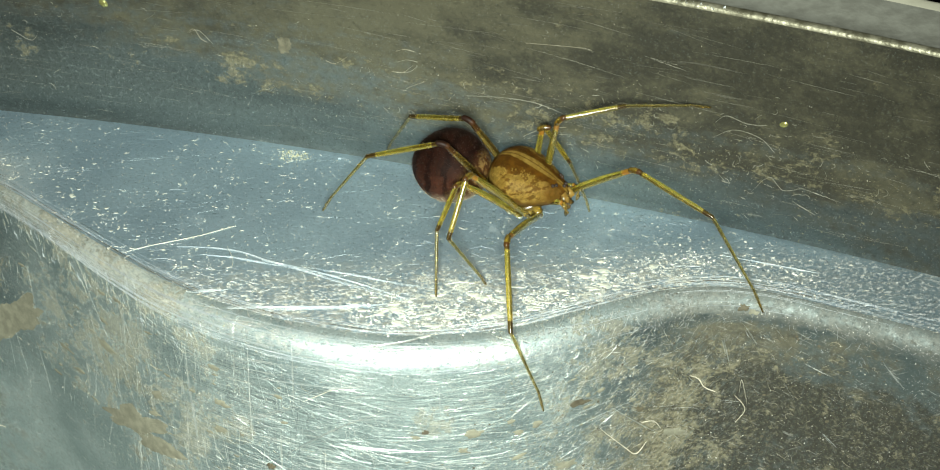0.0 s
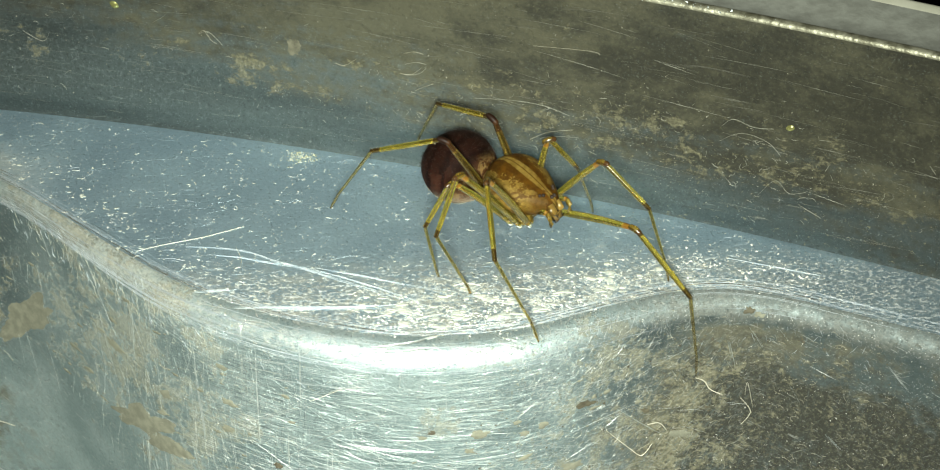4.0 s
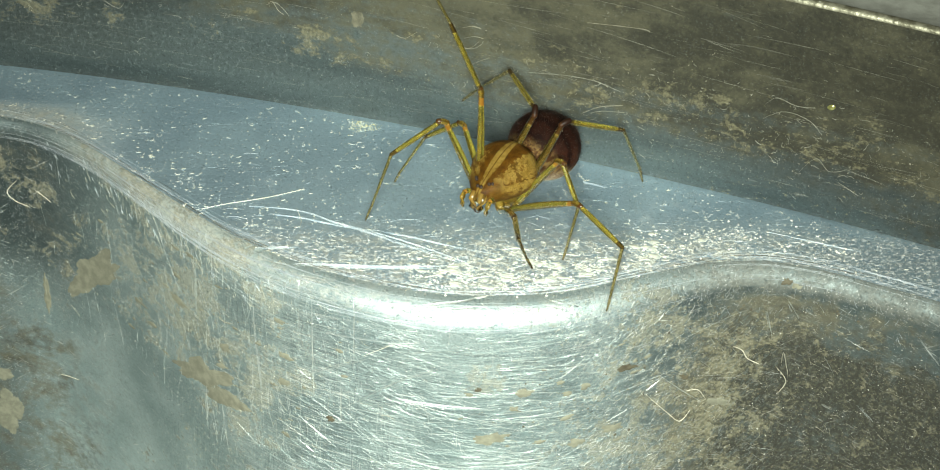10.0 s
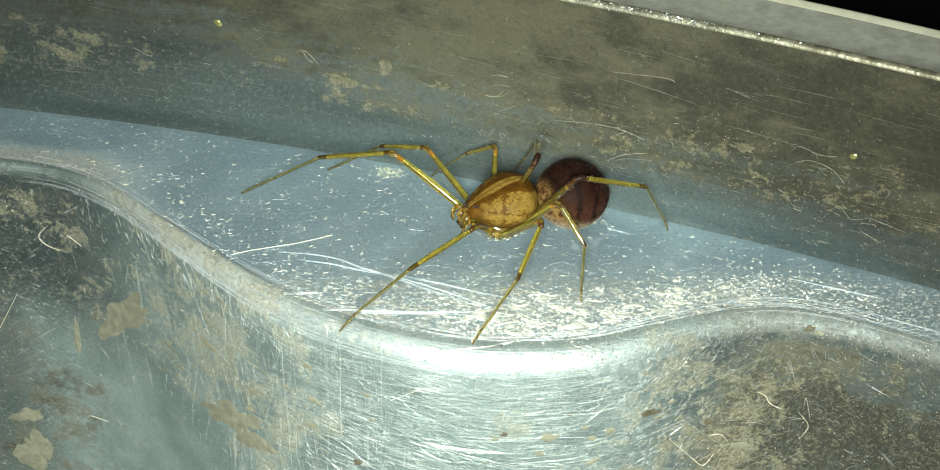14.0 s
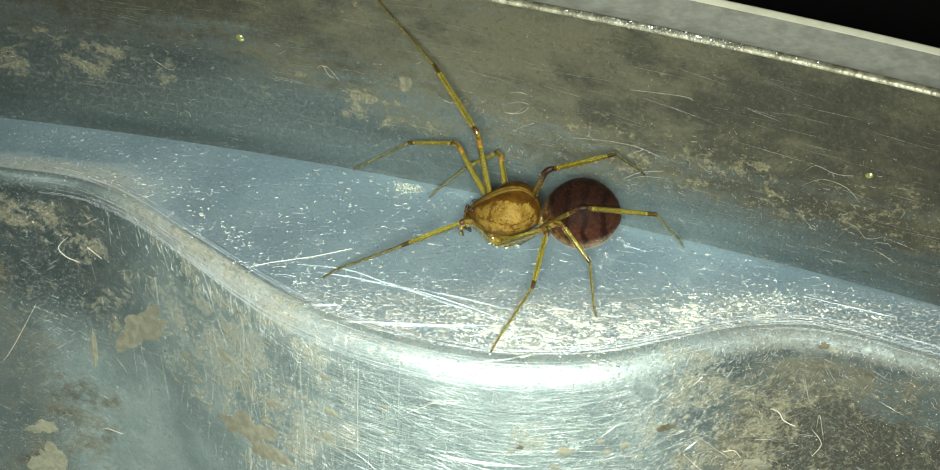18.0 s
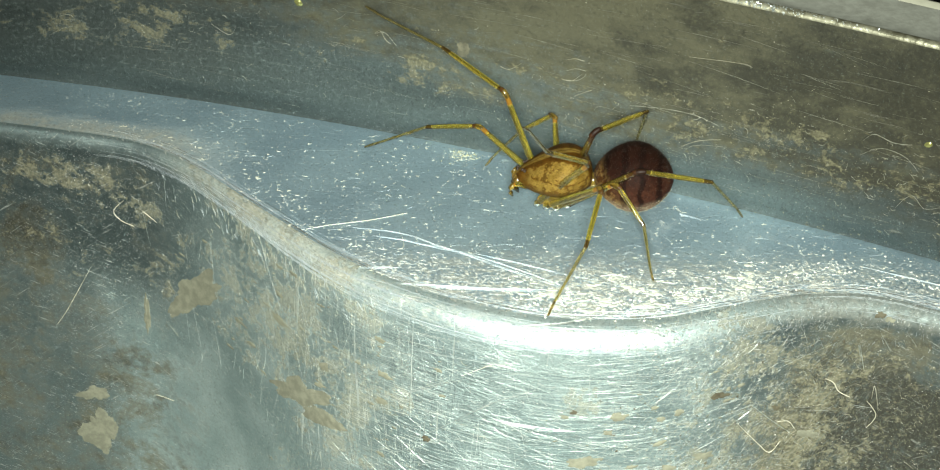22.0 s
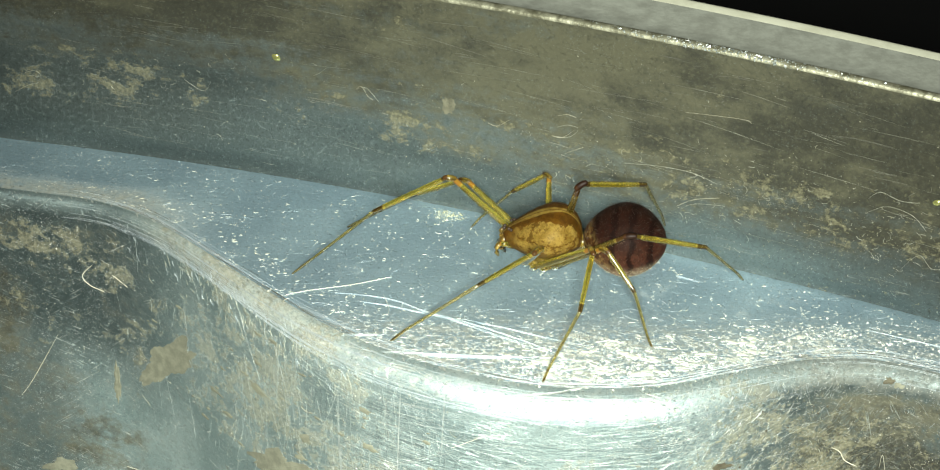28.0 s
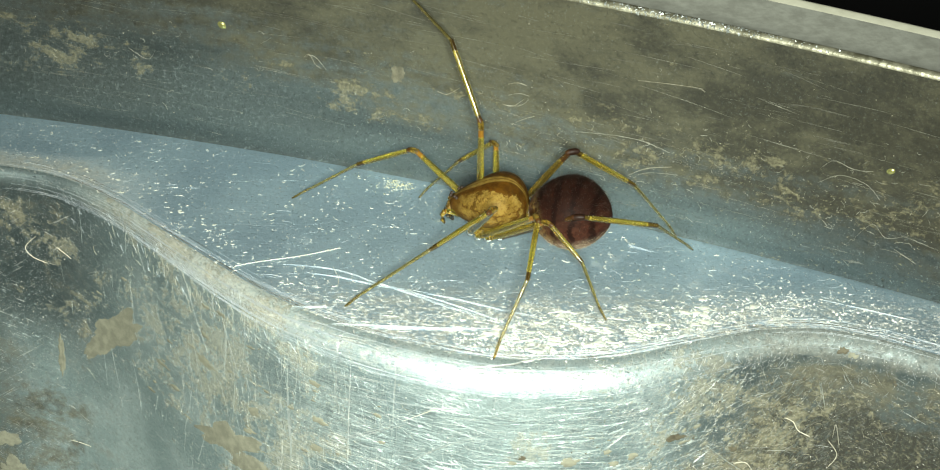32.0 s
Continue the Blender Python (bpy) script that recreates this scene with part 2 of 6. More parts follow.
def ledge_film(k):
    return k.calc("ADD", k.calc("MULTIPLY", k.step(k.y, -2.0, 4.0), -0.1), -0.16)


def ledge_crust(k):
    rubbed = k.calc("MULTIPLY", k.step(k.y, -1.3, -3.0), k.calc("MULTIPLY", k.step(k.x, -3.0, 1.5, 0.45, 1.0), k.step(k.x, 14.0, 8.5, 0.35, 1.0)))
    return k.calc("SUBTRACT", k.calc("MULTIPLY", rubbed, 0.17), 0.13)


def ledge_flecks(k):
    return k.calc("ADD", k.step(k.y, -0.8, -3.2, -0.03, 0.075), k.step(k.x, -6, -14, 0.0, 0.04))


def ledge_rub(k):
    return k.calc("MULTIPLY", k.step(k.y, -1.0, -3.4), k.step(k.x, 14.0, 8.5, 0.3, 0.95))


def face_middle(k):
    return k.calc("MULTIPLY", k.step(k.x, 6.5, 3.0), k.step(k.x, -9.0, -4.5))


def face_left(k):
    return k.calc("MULTIPLY", k.step(k.x, 1.0, -3.0, 0.15, 0.7), k.step(k.x, -11.0, -7.0, 0.15, 1.0))


def face_right(k):
    return k.calc("MULTIPLY", k.step(k.x, 0.0, 5.0), k.step(k.x, 12.5, 8.0, 0.12, 1.0))


def face_film(k):
    low = k.calc("MULTIPLY", k.step(k.z, -0.8, -6.0, 0.55, 1.0), k.step(k.z, -0.4, -1.1, 0.2, 1.0))
    side = k.most(k.step(k.x, 3.0, 11.0, 0.0, 1.15), k.step(k.x, -10.0, -15.0, 0.0, 0.5))
    band = k.calc("MULTIPLY", k.calc("MULTIPLY", k.step(k.z, -0.12, -0.3), k.step(k.z, -1.4, -0.9)), k.step(k.x, 3.0, 12.0, 0.0, 0.12))
    return k.calc("SUBTRACT", k.most(band, k.calc("MULTIPLY", k.calc("MULTIPLY", side, low), 0.4)), 0.17)


# Painted shade: metal is darker where the step turns away at both ends.
def face_side_shade(k):
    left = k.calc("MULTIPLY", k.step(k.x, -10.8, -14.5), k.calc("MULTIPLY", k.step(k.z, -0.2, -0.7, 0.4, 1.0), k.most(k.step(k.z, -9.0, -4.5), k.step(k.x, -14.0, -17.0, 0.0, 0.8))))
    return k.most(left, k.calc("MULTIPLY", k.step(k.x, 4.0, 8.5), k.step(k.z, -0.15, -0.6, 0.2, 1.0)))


def face_stain(k):
    right = k.calc("MULTIPLY", k.step(k.x, 6.5, 11.5), k.step(k.z, -1.2, -3.6))
    left = k.calc("MULTIPLY", k.step(k.x, -9.0, -14.0), k.step(k.z, -8.0, -3.0, 0.1, 1.0))
    return k.calc("SUBTRACT", k.calc("ADD", k.calc("MULTIPLY", right, 0.3), k.calc("MULTIPLY", left, 0.16)), 0.05)


def face_crust(k):
    right = k.calc("MULTIPLY", k.step(k.x, 2.0, 5.0, 0.0, 1.25), k.step(k.x, 14.0, 8.0, 0.5, 1.0))
    side = k.most(right, k.calc("MULTIPLY", k.step(k.x, -2.5, -6.0, 0.0, 1.3), k.step(k.x, -13.0, -9.0, 0.55, 1.0)))
    edge = k.calc("MULTIPLY", k.calc("MULTIPLY", k.step(k.x, -3.0, -6.0), k.step(k.x, -13.0, -9.0, 0.4, 1.0)), k.calc("MULTIPLY", k.step(k.z, -1.9, -1.2), 0.05))
    band = k.calc("MULTIPLY", k.calc("MULTIPLY", k.step(k.z, -0.1, -0.25), k.step(k.z, -1.25, -0.95)), k.step(k.x, 3.5, 11.0, 0.0, 0.02))
    spot = k.calc("SQRT", k.calc("ADD", k.calc("POWER", k.calc("SUBTRACT", k.x, 1.3), 2.0), k.calc("POWER", k.calc("MULTIPLY", k.calc("ADD", k.z, 2.6), 0.8), 2.0)))
    edge = k.most(edge, band, k.step(spot, 1.3, 0.4, 0.0, 0.17))
    low = k.calc("MULTIPLY", k.step(k.z, -5.5, -8.5), k.step(k.x, 0.0, -3.0, 0.0, -0.07))
    return k.calc("ADD", k.calc("ADD", k.calc("ADD", k.calc("MULTIPLY", side, 0.108), edge), k.step(k.z, -0.7, -2.2, -0.12, -0.06)), k.calc("ADD", low, blotches(k, ((-17.0, -1.5, 2.4, 0.9, 0.085), (-13.8, -2.7, 0.9, 0.5, 0.07)))))


def face_flecks(k):
    return k.calc("MULTIPLY", k.calc("SUBTRACT", k.most(k.calc("MULTIPLY", k.step(k.x, 0.0, 4.0), k.step(k.x, 12.0, 7.5, -0.3, 1.0)), k.calc("MULTIPLY", k.step(k.x, -2.0, -5.0), k.step(k.x, -12.0, -8.0, -0.6, 1.0))), 0.6), 0.07)


def face_rub(k):
    mid = k.calc("MULTIPLY", k.step(k.x, 7.0, 3.0, 0.0, 1.0), k.step(k.x, -12.5, -8.5, 0.1, 0.9))
    low = k.calc("ADD", k.z, k.calc("MULTIPLY", k.calc("SUBTRACT", k.noise(2.2, 7, 0.7, (1, 1, 0.5), shift=(1, 6, 9)), 0.5), 0.9))
    return k.calc("MULTIPLY", k.step(low, -0.75, -0.35), k.calc("MULTIPLY", k.step(k.z, -0.02, -0.15, 0.35, 0.85), mid))


def face_haze(k):
    """Dull grey dust along the rounded edge where the step bulges away."""
    low = k.calc("ADD", k.z, k.calc("MULTIPLY", k.calc("SUBTRACT", k.noise(1.3, 7, 0.7, (0.5, 1, 1), shift=(6, 6, 1)), 0.5), 1.1))
    right = k.calc("MULTIPLY", k.step(k.x, 4.5, 8.5), k.step(low, -0.85, -0.45))
    left = k.calc("MULTIPLY", k.calc("MULTIPLY", k.step(k.x, -4.5, -7.5), k.step(k.x, -14.0, -11.5)), k.step(low, -0.7, -0.35))
    return k.most(k.calc("MULTIPLY", right, 0.85), k.calc("MULTIPLY", left, 0.7))


def edge_tint(k):
    """Pale tan dust on one side of the bay, dull grey on the other."""
    fine = k.step(k.noise(6.0, 6, 0.7, shift=(14, 7, 2)), 0.35, 0.65)
    pale = k.mix(fine, (0.36, 0.35, 0.29), (0.2, 0.2, 0.165))
    return k.mix(k.step(k.x, -3.0, 3.0), pale, k.mix(fine, (0.17, 0.175, 0.155), (0.1, 0.105, 0.092)))


def ledge_haze(k):
    """A dusty strip where the ledge narrows."""
    low = k.calc("ADD", from_crease(k), k.calc("MULTIPLY", k.calc("SUBTRACT", k.noise(1.1, 7, 0.7, (0.5, 1, 1), shift=(6, 2, 1)), 0.5), 2.0))
    return k.calc("MULTIPLY", k.step(k.x, -9.5, -13.5), k.step(low, -1.6, -2.7, 0.0, 0.8))


def ledge_tint(k):
    return k.mix(k.step(k.noise(5.0, 6, 0.7, shift=(4, 7, 2)), 0.35, 0.65), (0.36, 0.34, 0.27), (0.24, 0.24, 0.2))


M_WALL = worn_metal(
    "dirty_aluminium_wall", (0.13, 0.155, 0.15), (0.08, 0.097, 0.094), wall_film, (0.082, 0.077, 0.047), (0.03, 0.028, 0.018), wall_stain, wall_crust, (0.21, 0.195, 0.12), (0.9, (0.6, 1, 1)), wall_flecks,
    (((0, 0, 18), (0.12, 9, 9), 1.3, 0.7, 0.8), ((0, 12, 18), (0.25, 14, 14), 1.7, 0.72, 0.8)), 0.42, 0.15, None, wall_dim, 0.25, 0.3, (0.22, 0.22, 1.4))
# The ledge colour is dimmed towards its right end for weaker light there.
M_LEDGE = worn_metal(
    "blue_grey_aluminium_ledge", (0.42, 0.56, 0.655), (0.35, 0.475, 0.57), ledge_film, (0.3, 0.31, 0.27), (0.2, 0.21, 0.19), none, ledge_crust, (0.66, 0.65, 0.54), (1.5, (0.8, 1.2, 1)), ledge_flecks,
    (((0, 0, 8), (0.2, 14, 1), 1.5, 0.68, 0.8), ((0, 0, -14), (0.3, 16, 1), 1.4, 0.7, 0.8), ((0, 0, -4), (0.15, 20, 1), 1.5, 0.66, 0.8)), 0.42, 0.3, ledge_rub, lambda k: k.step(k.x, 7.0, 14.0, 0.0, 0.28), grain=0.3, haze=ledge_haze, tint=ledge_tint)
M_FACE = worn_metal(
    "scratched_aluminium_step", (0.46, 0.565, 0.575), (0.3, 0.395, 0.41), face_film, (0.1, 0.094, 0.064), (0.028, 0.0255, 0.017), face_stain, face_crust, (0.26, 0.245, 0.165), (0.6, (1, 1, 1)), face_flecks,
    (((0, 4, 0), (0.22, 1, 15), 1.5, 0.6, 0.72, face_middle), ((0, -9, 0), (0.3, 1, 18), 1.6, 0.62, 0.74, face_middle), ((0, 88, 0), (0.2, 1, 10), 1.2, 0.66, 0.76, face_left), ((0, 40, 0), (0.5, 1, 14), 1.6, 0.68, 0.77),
     ((0, 62, 0), (1, 1, 8), 3.0, 0.63, 0.7, face_right), ((0, 28, 0), (1, 1, 8), 3.2, 0.64, 0.71, face_right), ((0, -20, 0), (0.8, 1, 9), 2.6, 0.66, 0.73)), 0.4, 0.85, face_rub, face_side_shade,
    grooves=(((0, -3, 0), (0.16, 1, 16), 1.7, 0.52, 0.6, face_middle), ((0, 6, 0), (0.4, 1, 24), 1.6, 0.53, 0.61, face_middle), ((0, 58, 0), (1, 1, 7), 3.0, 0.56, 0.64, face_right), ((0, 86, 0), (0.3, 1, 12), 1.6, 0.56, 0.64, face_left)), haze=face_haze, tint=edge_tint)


def simple(name, colour, other, scale, rough, metal=0.0, sub=0.0, relief=0.0):
    """A plain material with two tones of fine variation."""
    k = Nodes(name)
    k.put(k.bsdf.inputs["Base Color"], k.mix(k.step(k.noise(scale, 6, 0.65), 0.35, 0.65), colour, other))
    k.put(k.bsdf.inputs["Metallic"], metal)
    k.put(k.bsdf.inputs["Roughness"], k.lerp(k.noise(scale * 3, 4), rough - 0.08, rough + 0.1))
    if sub:
        k.put(k.bsdf.inputs["Subsurface Weight"], sub)
        k.bsdf.inputs["Subsurface Radius"].default_value = (1.0, 0.5, 0.15)
        k.bsdf.inputs["Subsurface Scale"].default_value = 0.15 * MM
    if relief:
        k.bump(k.noise(scale * 4, 4), 0.5, relief)
    return k.mat


M_SCRATCH = simple("bright_scratch", (0.72, 0.75, 0.72), (0.45, 0.5, 0.5), 1.2, 0.42, 0.8)
M_FAINT = simple("faint_scratch", (0.3, 0.3, 0.25), (0.16, 0.16, 0.13), 1.2, 0.45, 0.6)
M_FINE = simple("fine_scratch", (0.5, 0.54, 0.56), (0.38, 0.42, 0.46), 1.2, 0.6, 0.3)
M_LINE = simple("white_hairline", (0.6, 0.65, 0.67), (0.36, 0.44, 0.5), 1.5, 0.6)
M_DUST = simple("dust", (0.9, 0.89, 0.82), (0.6, 0.58, 0.5), 3.0, 0.7)
M_LINT = simple("lint", (0.8, 0.77, 0.66), (0.6, 0.56, 0.42), 2.0, 0.5)
M_LINT_WALL = simple("wall_lint", (0.42, 0.42, 0.35), (0.25, 0.25, 0.2), 2.0, 0.45)
M_FLAKE = simple("cream_flake", (0.66, 0.67, 0.56), (0.4, 0.44, 0.42), 5.0, 0.6, relief=0.02)
M_LINT_DULL = simple("dull_lint", (0.42, 0.4, 0.32), (0.3, 0.28, 0.2), 2.0, 0.5)
M_PALE = simple("pale_residue", (0.4, 0.43, 0.36), (0.38, 0.45, 0.43), 2.2, 0.55, 0.4, relief=0.02)
M_CRUST = simple("dried_dirt", (0.24, 0.24, 0.18), (0.16, 0.16, 0.12), 3.2, 0.75, relief=0.012)
M_SOOT = simple("dark_grime", (0.06, 0.052, 0.034), (0.11, 0.098, 0.062), 2.4, 0.7, relief=0.02)
M_FLANGE = simple("grey_flange", (0.37, 0.38, 0.335), (0.27, 0.275, 0.24), 1.3, 0.6, 0.15, relief=0.03)
# Unseen pan bottom, kept pale to throw lamp light up onto the step.
M_BOUNCE_BOTTOM = simple("unseen_bounce_bottom", (0.6, 0.62, 0.58), (0.46, 0.48, 0.45), 0.8, 0.5, 0.3, relief=0.02)
M_LIP = simple("pale_outer_edge", (0.85, 0.84, 0.68), (0.7, 0.69, 0.54), 0.8, 0.5, 0.1)
M_BEAD = simple("worn_bead", (0.36, 0.35, 0.26), (0.12, 0.115, 0.075), 2.2, 0.42, 0.5, relief=0.04)
M_DROP = simple("dried_drop", (0.5, 0.5, 0.2), (0.35, 0.34, 0.12), 3.0, 0.16, 0.6, relief=0.02)
M_WALL_DIRT = simple("wall_dirt", (0.17, 0.16, 0.11), (0.08, 0.076, 0.05), 2.6, 0.75, relief=0.03)
M_WALL_YELLOW = simple("yellow_wall_dirt", (0.12, 0.115, 0.058), (0.075, 0.072, 0.042), 2.6, 0.7, relief=0.03)
M_YELLOW = simple("yellow_crumb", (0.46, 0.46, 0.3), (0.36, 0.42, 0.42), 6.0, 0.7, 0.2, relief=0.02)


M_DARK = simple("matt_black_room", (0.006, 0.006, 0.007), (0.01, 0.01, 0.011), 0.02, 0.9)


def chitin(name, colour, other, dark, bands, rough=0.1, clear=0.88, coat=0.4, stripe=0.78):
    """Clear amber limb wall; bands: (start, end) along it that are dark and opaque."""
    k = Nodes(name)
    base = k.mix(k.step(k.noise(3.0, 5, 0.6), 0.35, 0.65), colour, other)
    split = k.tree.nodes.new("ShaderNodeSeparateXYZ")
    k.tree.links.new(k.coord.outputs["UV"], split.inputs[0])
    along = k.calc("ADD", split.outputs[0], k.calc("MULTIPLY", k.calc("SUBTRACT", k.noise(6.0, 3), 0.5), 0.05))
    ribs = k.calc("SINE", k.calc("ADD", k.calc("MULTIPLY", split.outputs[1], 6 * math.pi), k.calc("MULTIPLY", k.noise(2.5, 4, 0.6, (0.4, 1, 1)), 1.6)))
    base = k.mix(k.calc("MULTIPLY", k.step(ribs, 0.1, 0.75), stripe), base, [0.2 * colour[0], 0.17 * colour[1], 0.12 * colour[2]])
    shade = 0.0
    for a, b in bands:
        inside = k.calc("MULTIPLY", k.step(along, a - 0.02, a + 0.02), k.step(along, b + 0.025, b - 0.02))
        shade = k.calc("MAXIMUM", shade, inside)
    base = k.mix(k.calc("MULTIPLY", shade, 0.95), base, dark)
    k.put(k.bsdf.inputs["Base Color"], base)
    k.put(k.bsdf.inputs["Roughness"], k.lerp(k.noise(9.0, 4, 0.6), rough - 0.04, rough + 0.08))
    k.put(k.bsdf.inputs["Transmission Weight"], k.lerp(shade, clear, 0.1))
    k.put(k.bsdf.inputs["IOR"], 1.5)
    k.put(k.bsdf.inputs["Coat Weight"], k.lerp(shade, coat, 0.0))
    k.put(k.bsdf.inputs["Coat Roughness"], 0.24)
    k.put(k.bsdf.inputs["Specular IOR Level"], 0.5 if clear > 0.2 else 0.15)
    k.bump(k.noise(12.0, 3, 0.6, (0.3, 1, 1)), 0.35, 0.008)
    return k.mat


GOLD, OLIVE, UMBER = (0.84, 0.69, 0.13), (0.66, 0.53, 0.08), (0.016, 0.006, 0.003)
M_LEG_PLAIN = chitin("golden_limb", (0.5, 0.36, 0.07), (0.4, 0.26, 0.04), UMBER, (), 0.14, 0.6)
M_FEMUR = chitin("golden_femur", GOLD, OLIVE, (0.2, 0.085, 0.012), ((0.9, 1.1),))
M_FEMUR_DARK = chitin("brown_femur", (0.5, 0.36, 0.08), (0.36, 0.24, 0.045), (0.03, 0.012, 0.005), ((0.86, 1.1),))
M_TIBIA = chitin("banded_tibia", GOLD, OLIVE, UMBER, ((-0.1, 0.09), (0.85, 1.1)), coat=0.25)
M_TIBIA_DARK = chitin("dark_ended_tibia", GOLD, OLIVE, UMBER, ((-0.1, 0.13), (0.85, 1.1)), coat=0.25)
M_META = chitin("thin_olive_limb", (0.6, 0.52, 0.2), (0.45, 0.38, 0.12), UMBER, ((-0.1, 0.04),))
M_TARSUS = chitin("pale_limb_tip", (0.6, 0.5, 0.22), (0.5, 0.38, 0.12), UMBER, ((0.93, 1.1),))
M_PATELLA = chitin("dark_knee", (0.05, 0.02, 0.006), (0.03, 0.012, 0.005), UMBER, ((0.3, 1.1),), 0.5, 0.1, 0.0, 0.0)
M_PATELLA_BROWN = chitin("brown_knee", (0.44, 0.31, 0.055), (0.3, 0.19, 0.03), (0.05, 0.02, 0.006), ((0.68, 1.1),), 0.2, 0.7, 0.3)
M_JAW = chitin("brown_jaw", (0.36, 0.24, 0.06), (0.24, 0.14, 0.03), UMBER, (), 0.2, 0.3)
M_EYE = simple("black_eye", (0.012, 0.006, 0.003), (0.03, 0.014, 0.005), 3.0, 0.55)
M_HAIR = simple("fine_hair", (0.62, 0.55, 0.38), (0.42, 0.34, 0.2), 3.0, 0.4)
M_DARK_HAIR = simple("dark_fine_hair", (0.03, 0.014, 0.008), (0.016, 0.008, 0.004), 3.0, 0.6)


def carapace_material():
    """Pale midline wedge, a broad brown band on each side of it, pale marbled flanks, brown rim."""
    k = Nodes("patterned_carapace")
    pale = k.mix(k.step(k.noise(5.0, 6, 0.6), 0.35, 0.65), (0.21, 0.137, 0.031), (0.135, 0.082, 0.015))
    brown = k.mix(k.step(k.noise(4.0, 6, 0.65), 0.35, 0.65), (0.074, 0.029, 0.003), (0.034, 0.0125, 0.0016))
    across = k.calc("ABSOLUTE", k.y)
    coarse = k.calc("SUBTRACT", k.noise(2.3, 4, 0.6, shift=(3, 1, 2)), 0.5)
    rag = k.calc("SUBTRACT", k.noise(5.5, 7, 0.72), 0.5)
    wedge = k.calc("MULTIPLY", k.step(k.x, -1.2, 0.35, 0.05, 0.17), k.step(k.x, 1.15, 0.5, 0.45, 1.0))
    middle = k.step(k.calc("SUBTRACT", k.calc("ADD", across, k.calc("MULTIPLY", rag, 0.08)), wedge), 0.025, -0.015)
    seam = k.step(across, 0.03, 0.008)
    reach = k.calc("MULTIPLY", k.step(k.x, -1.2, -0.5, 0.3, 0.56), k.step(k.x, 1.2, -0.2, 0.42, 1.0))
    side = k.calc("ADD", across, k.calc("ADD", k.calc("MULTIPLY", coarse, 0.8), k.calc("MULTIPLY", rag, 0.45)))
    band = k.step(k.calc("SUBTRACT", side, reach), 0.03, -0.025)
    band = k.calc("MULTIPLY", band, k.calc("SUBTRACT", 1.0, middle))
    outline = k.step(k.calc("ABSOLUTE", k.calc("SUBTRACT", side, k.calc("ADD", reach, 0.015))), 0.045, 0.012)
    blotch = k.step(k.calc("ADD", k.noise(2.6, 5, 0.68, (1, 1, 1.5), shift=(8, 4, 1)), k.step(k.z, 0.35, -0.2, -0.03, 0.06)), 0.53, 0.56)
    ring = k.step(k.calc("ABSOLUTE", k.calc("SUBTRACT", k.noise(3.4, 5, 0.7, shift=(5, 2, 6)), 0.49)), 0.02, 0.006)
    rim = k.step(k.calc("ADD", k.z, k.calc("MULTIPLY", rag, 0.25)), 0.02, -0.16)
    head = k.calc("MULTIPLY", k.step(k.x, 0.72, 1.05), 0.75)
    flank = k.calc("MULTIPLY", k.most(k.calc("MULTIPLY", blotch, 0.75), k.calc("MULTIPLY", ring, 0.55)), k.step(k.calc("SUBTRACT", side, reach), 0.0, 0.05))
    low = k.calc("ADD", k.z, k.calc("ADD", k.calc("MULTIPLY", rag, 0.3), k.calc("MULTIPLY", coarse, 0.3)))
    dashes = k.calc("MULTIPLY", k.step(k.calc("ABSOLUTE", k.calc("SUBTRACT", low, 0.3)), 0.05, 0.02), k.step(k.noise(7.0, 3, 0.6, shift=(1, 7, 3)), 0.42, 0.48))
    flank = k.most(flank, k.calc("MULTIPLY", dashes, 0.85))
    dark = k.most(k.calc("MULTIPLY", band, 0.93), k.calc("MULTIPLY", outline, 0.95), flank, k.calc("MULTIPLY", rim, 0.7), k.calc("MULTIPLY", head, k.calc("SUBTRACT", 1.0, k.calc("MULTIPLY", middle, 0.7))), k.calc("MULTIPLY", seam, 0.75))
    k.put(k.bsdf.inputs["Base Color"], k.mix(dark, pale, brown))
    k.put(k.bsdf.inputs["Roughness"], k.lerp(k.noise(8.0, 4), 0.4, 0.55))
    k.put(k.bsdf.inputs["Specular IOR Level"], 0.05)
    k.put(k.bsdf.inputs["Subsurface Weight"], 0.15)
    k.bsdf.inputs["Subsurface Radius"].default_value = (1.0, 0.5, 0.15)
    k.bsdf.inputs["Subsurface Scale"].default_value = 0.12 * MM
    k.bump(k.noise(16.0, 4, 0.6), 0.5, 0.015)
    return k.mat


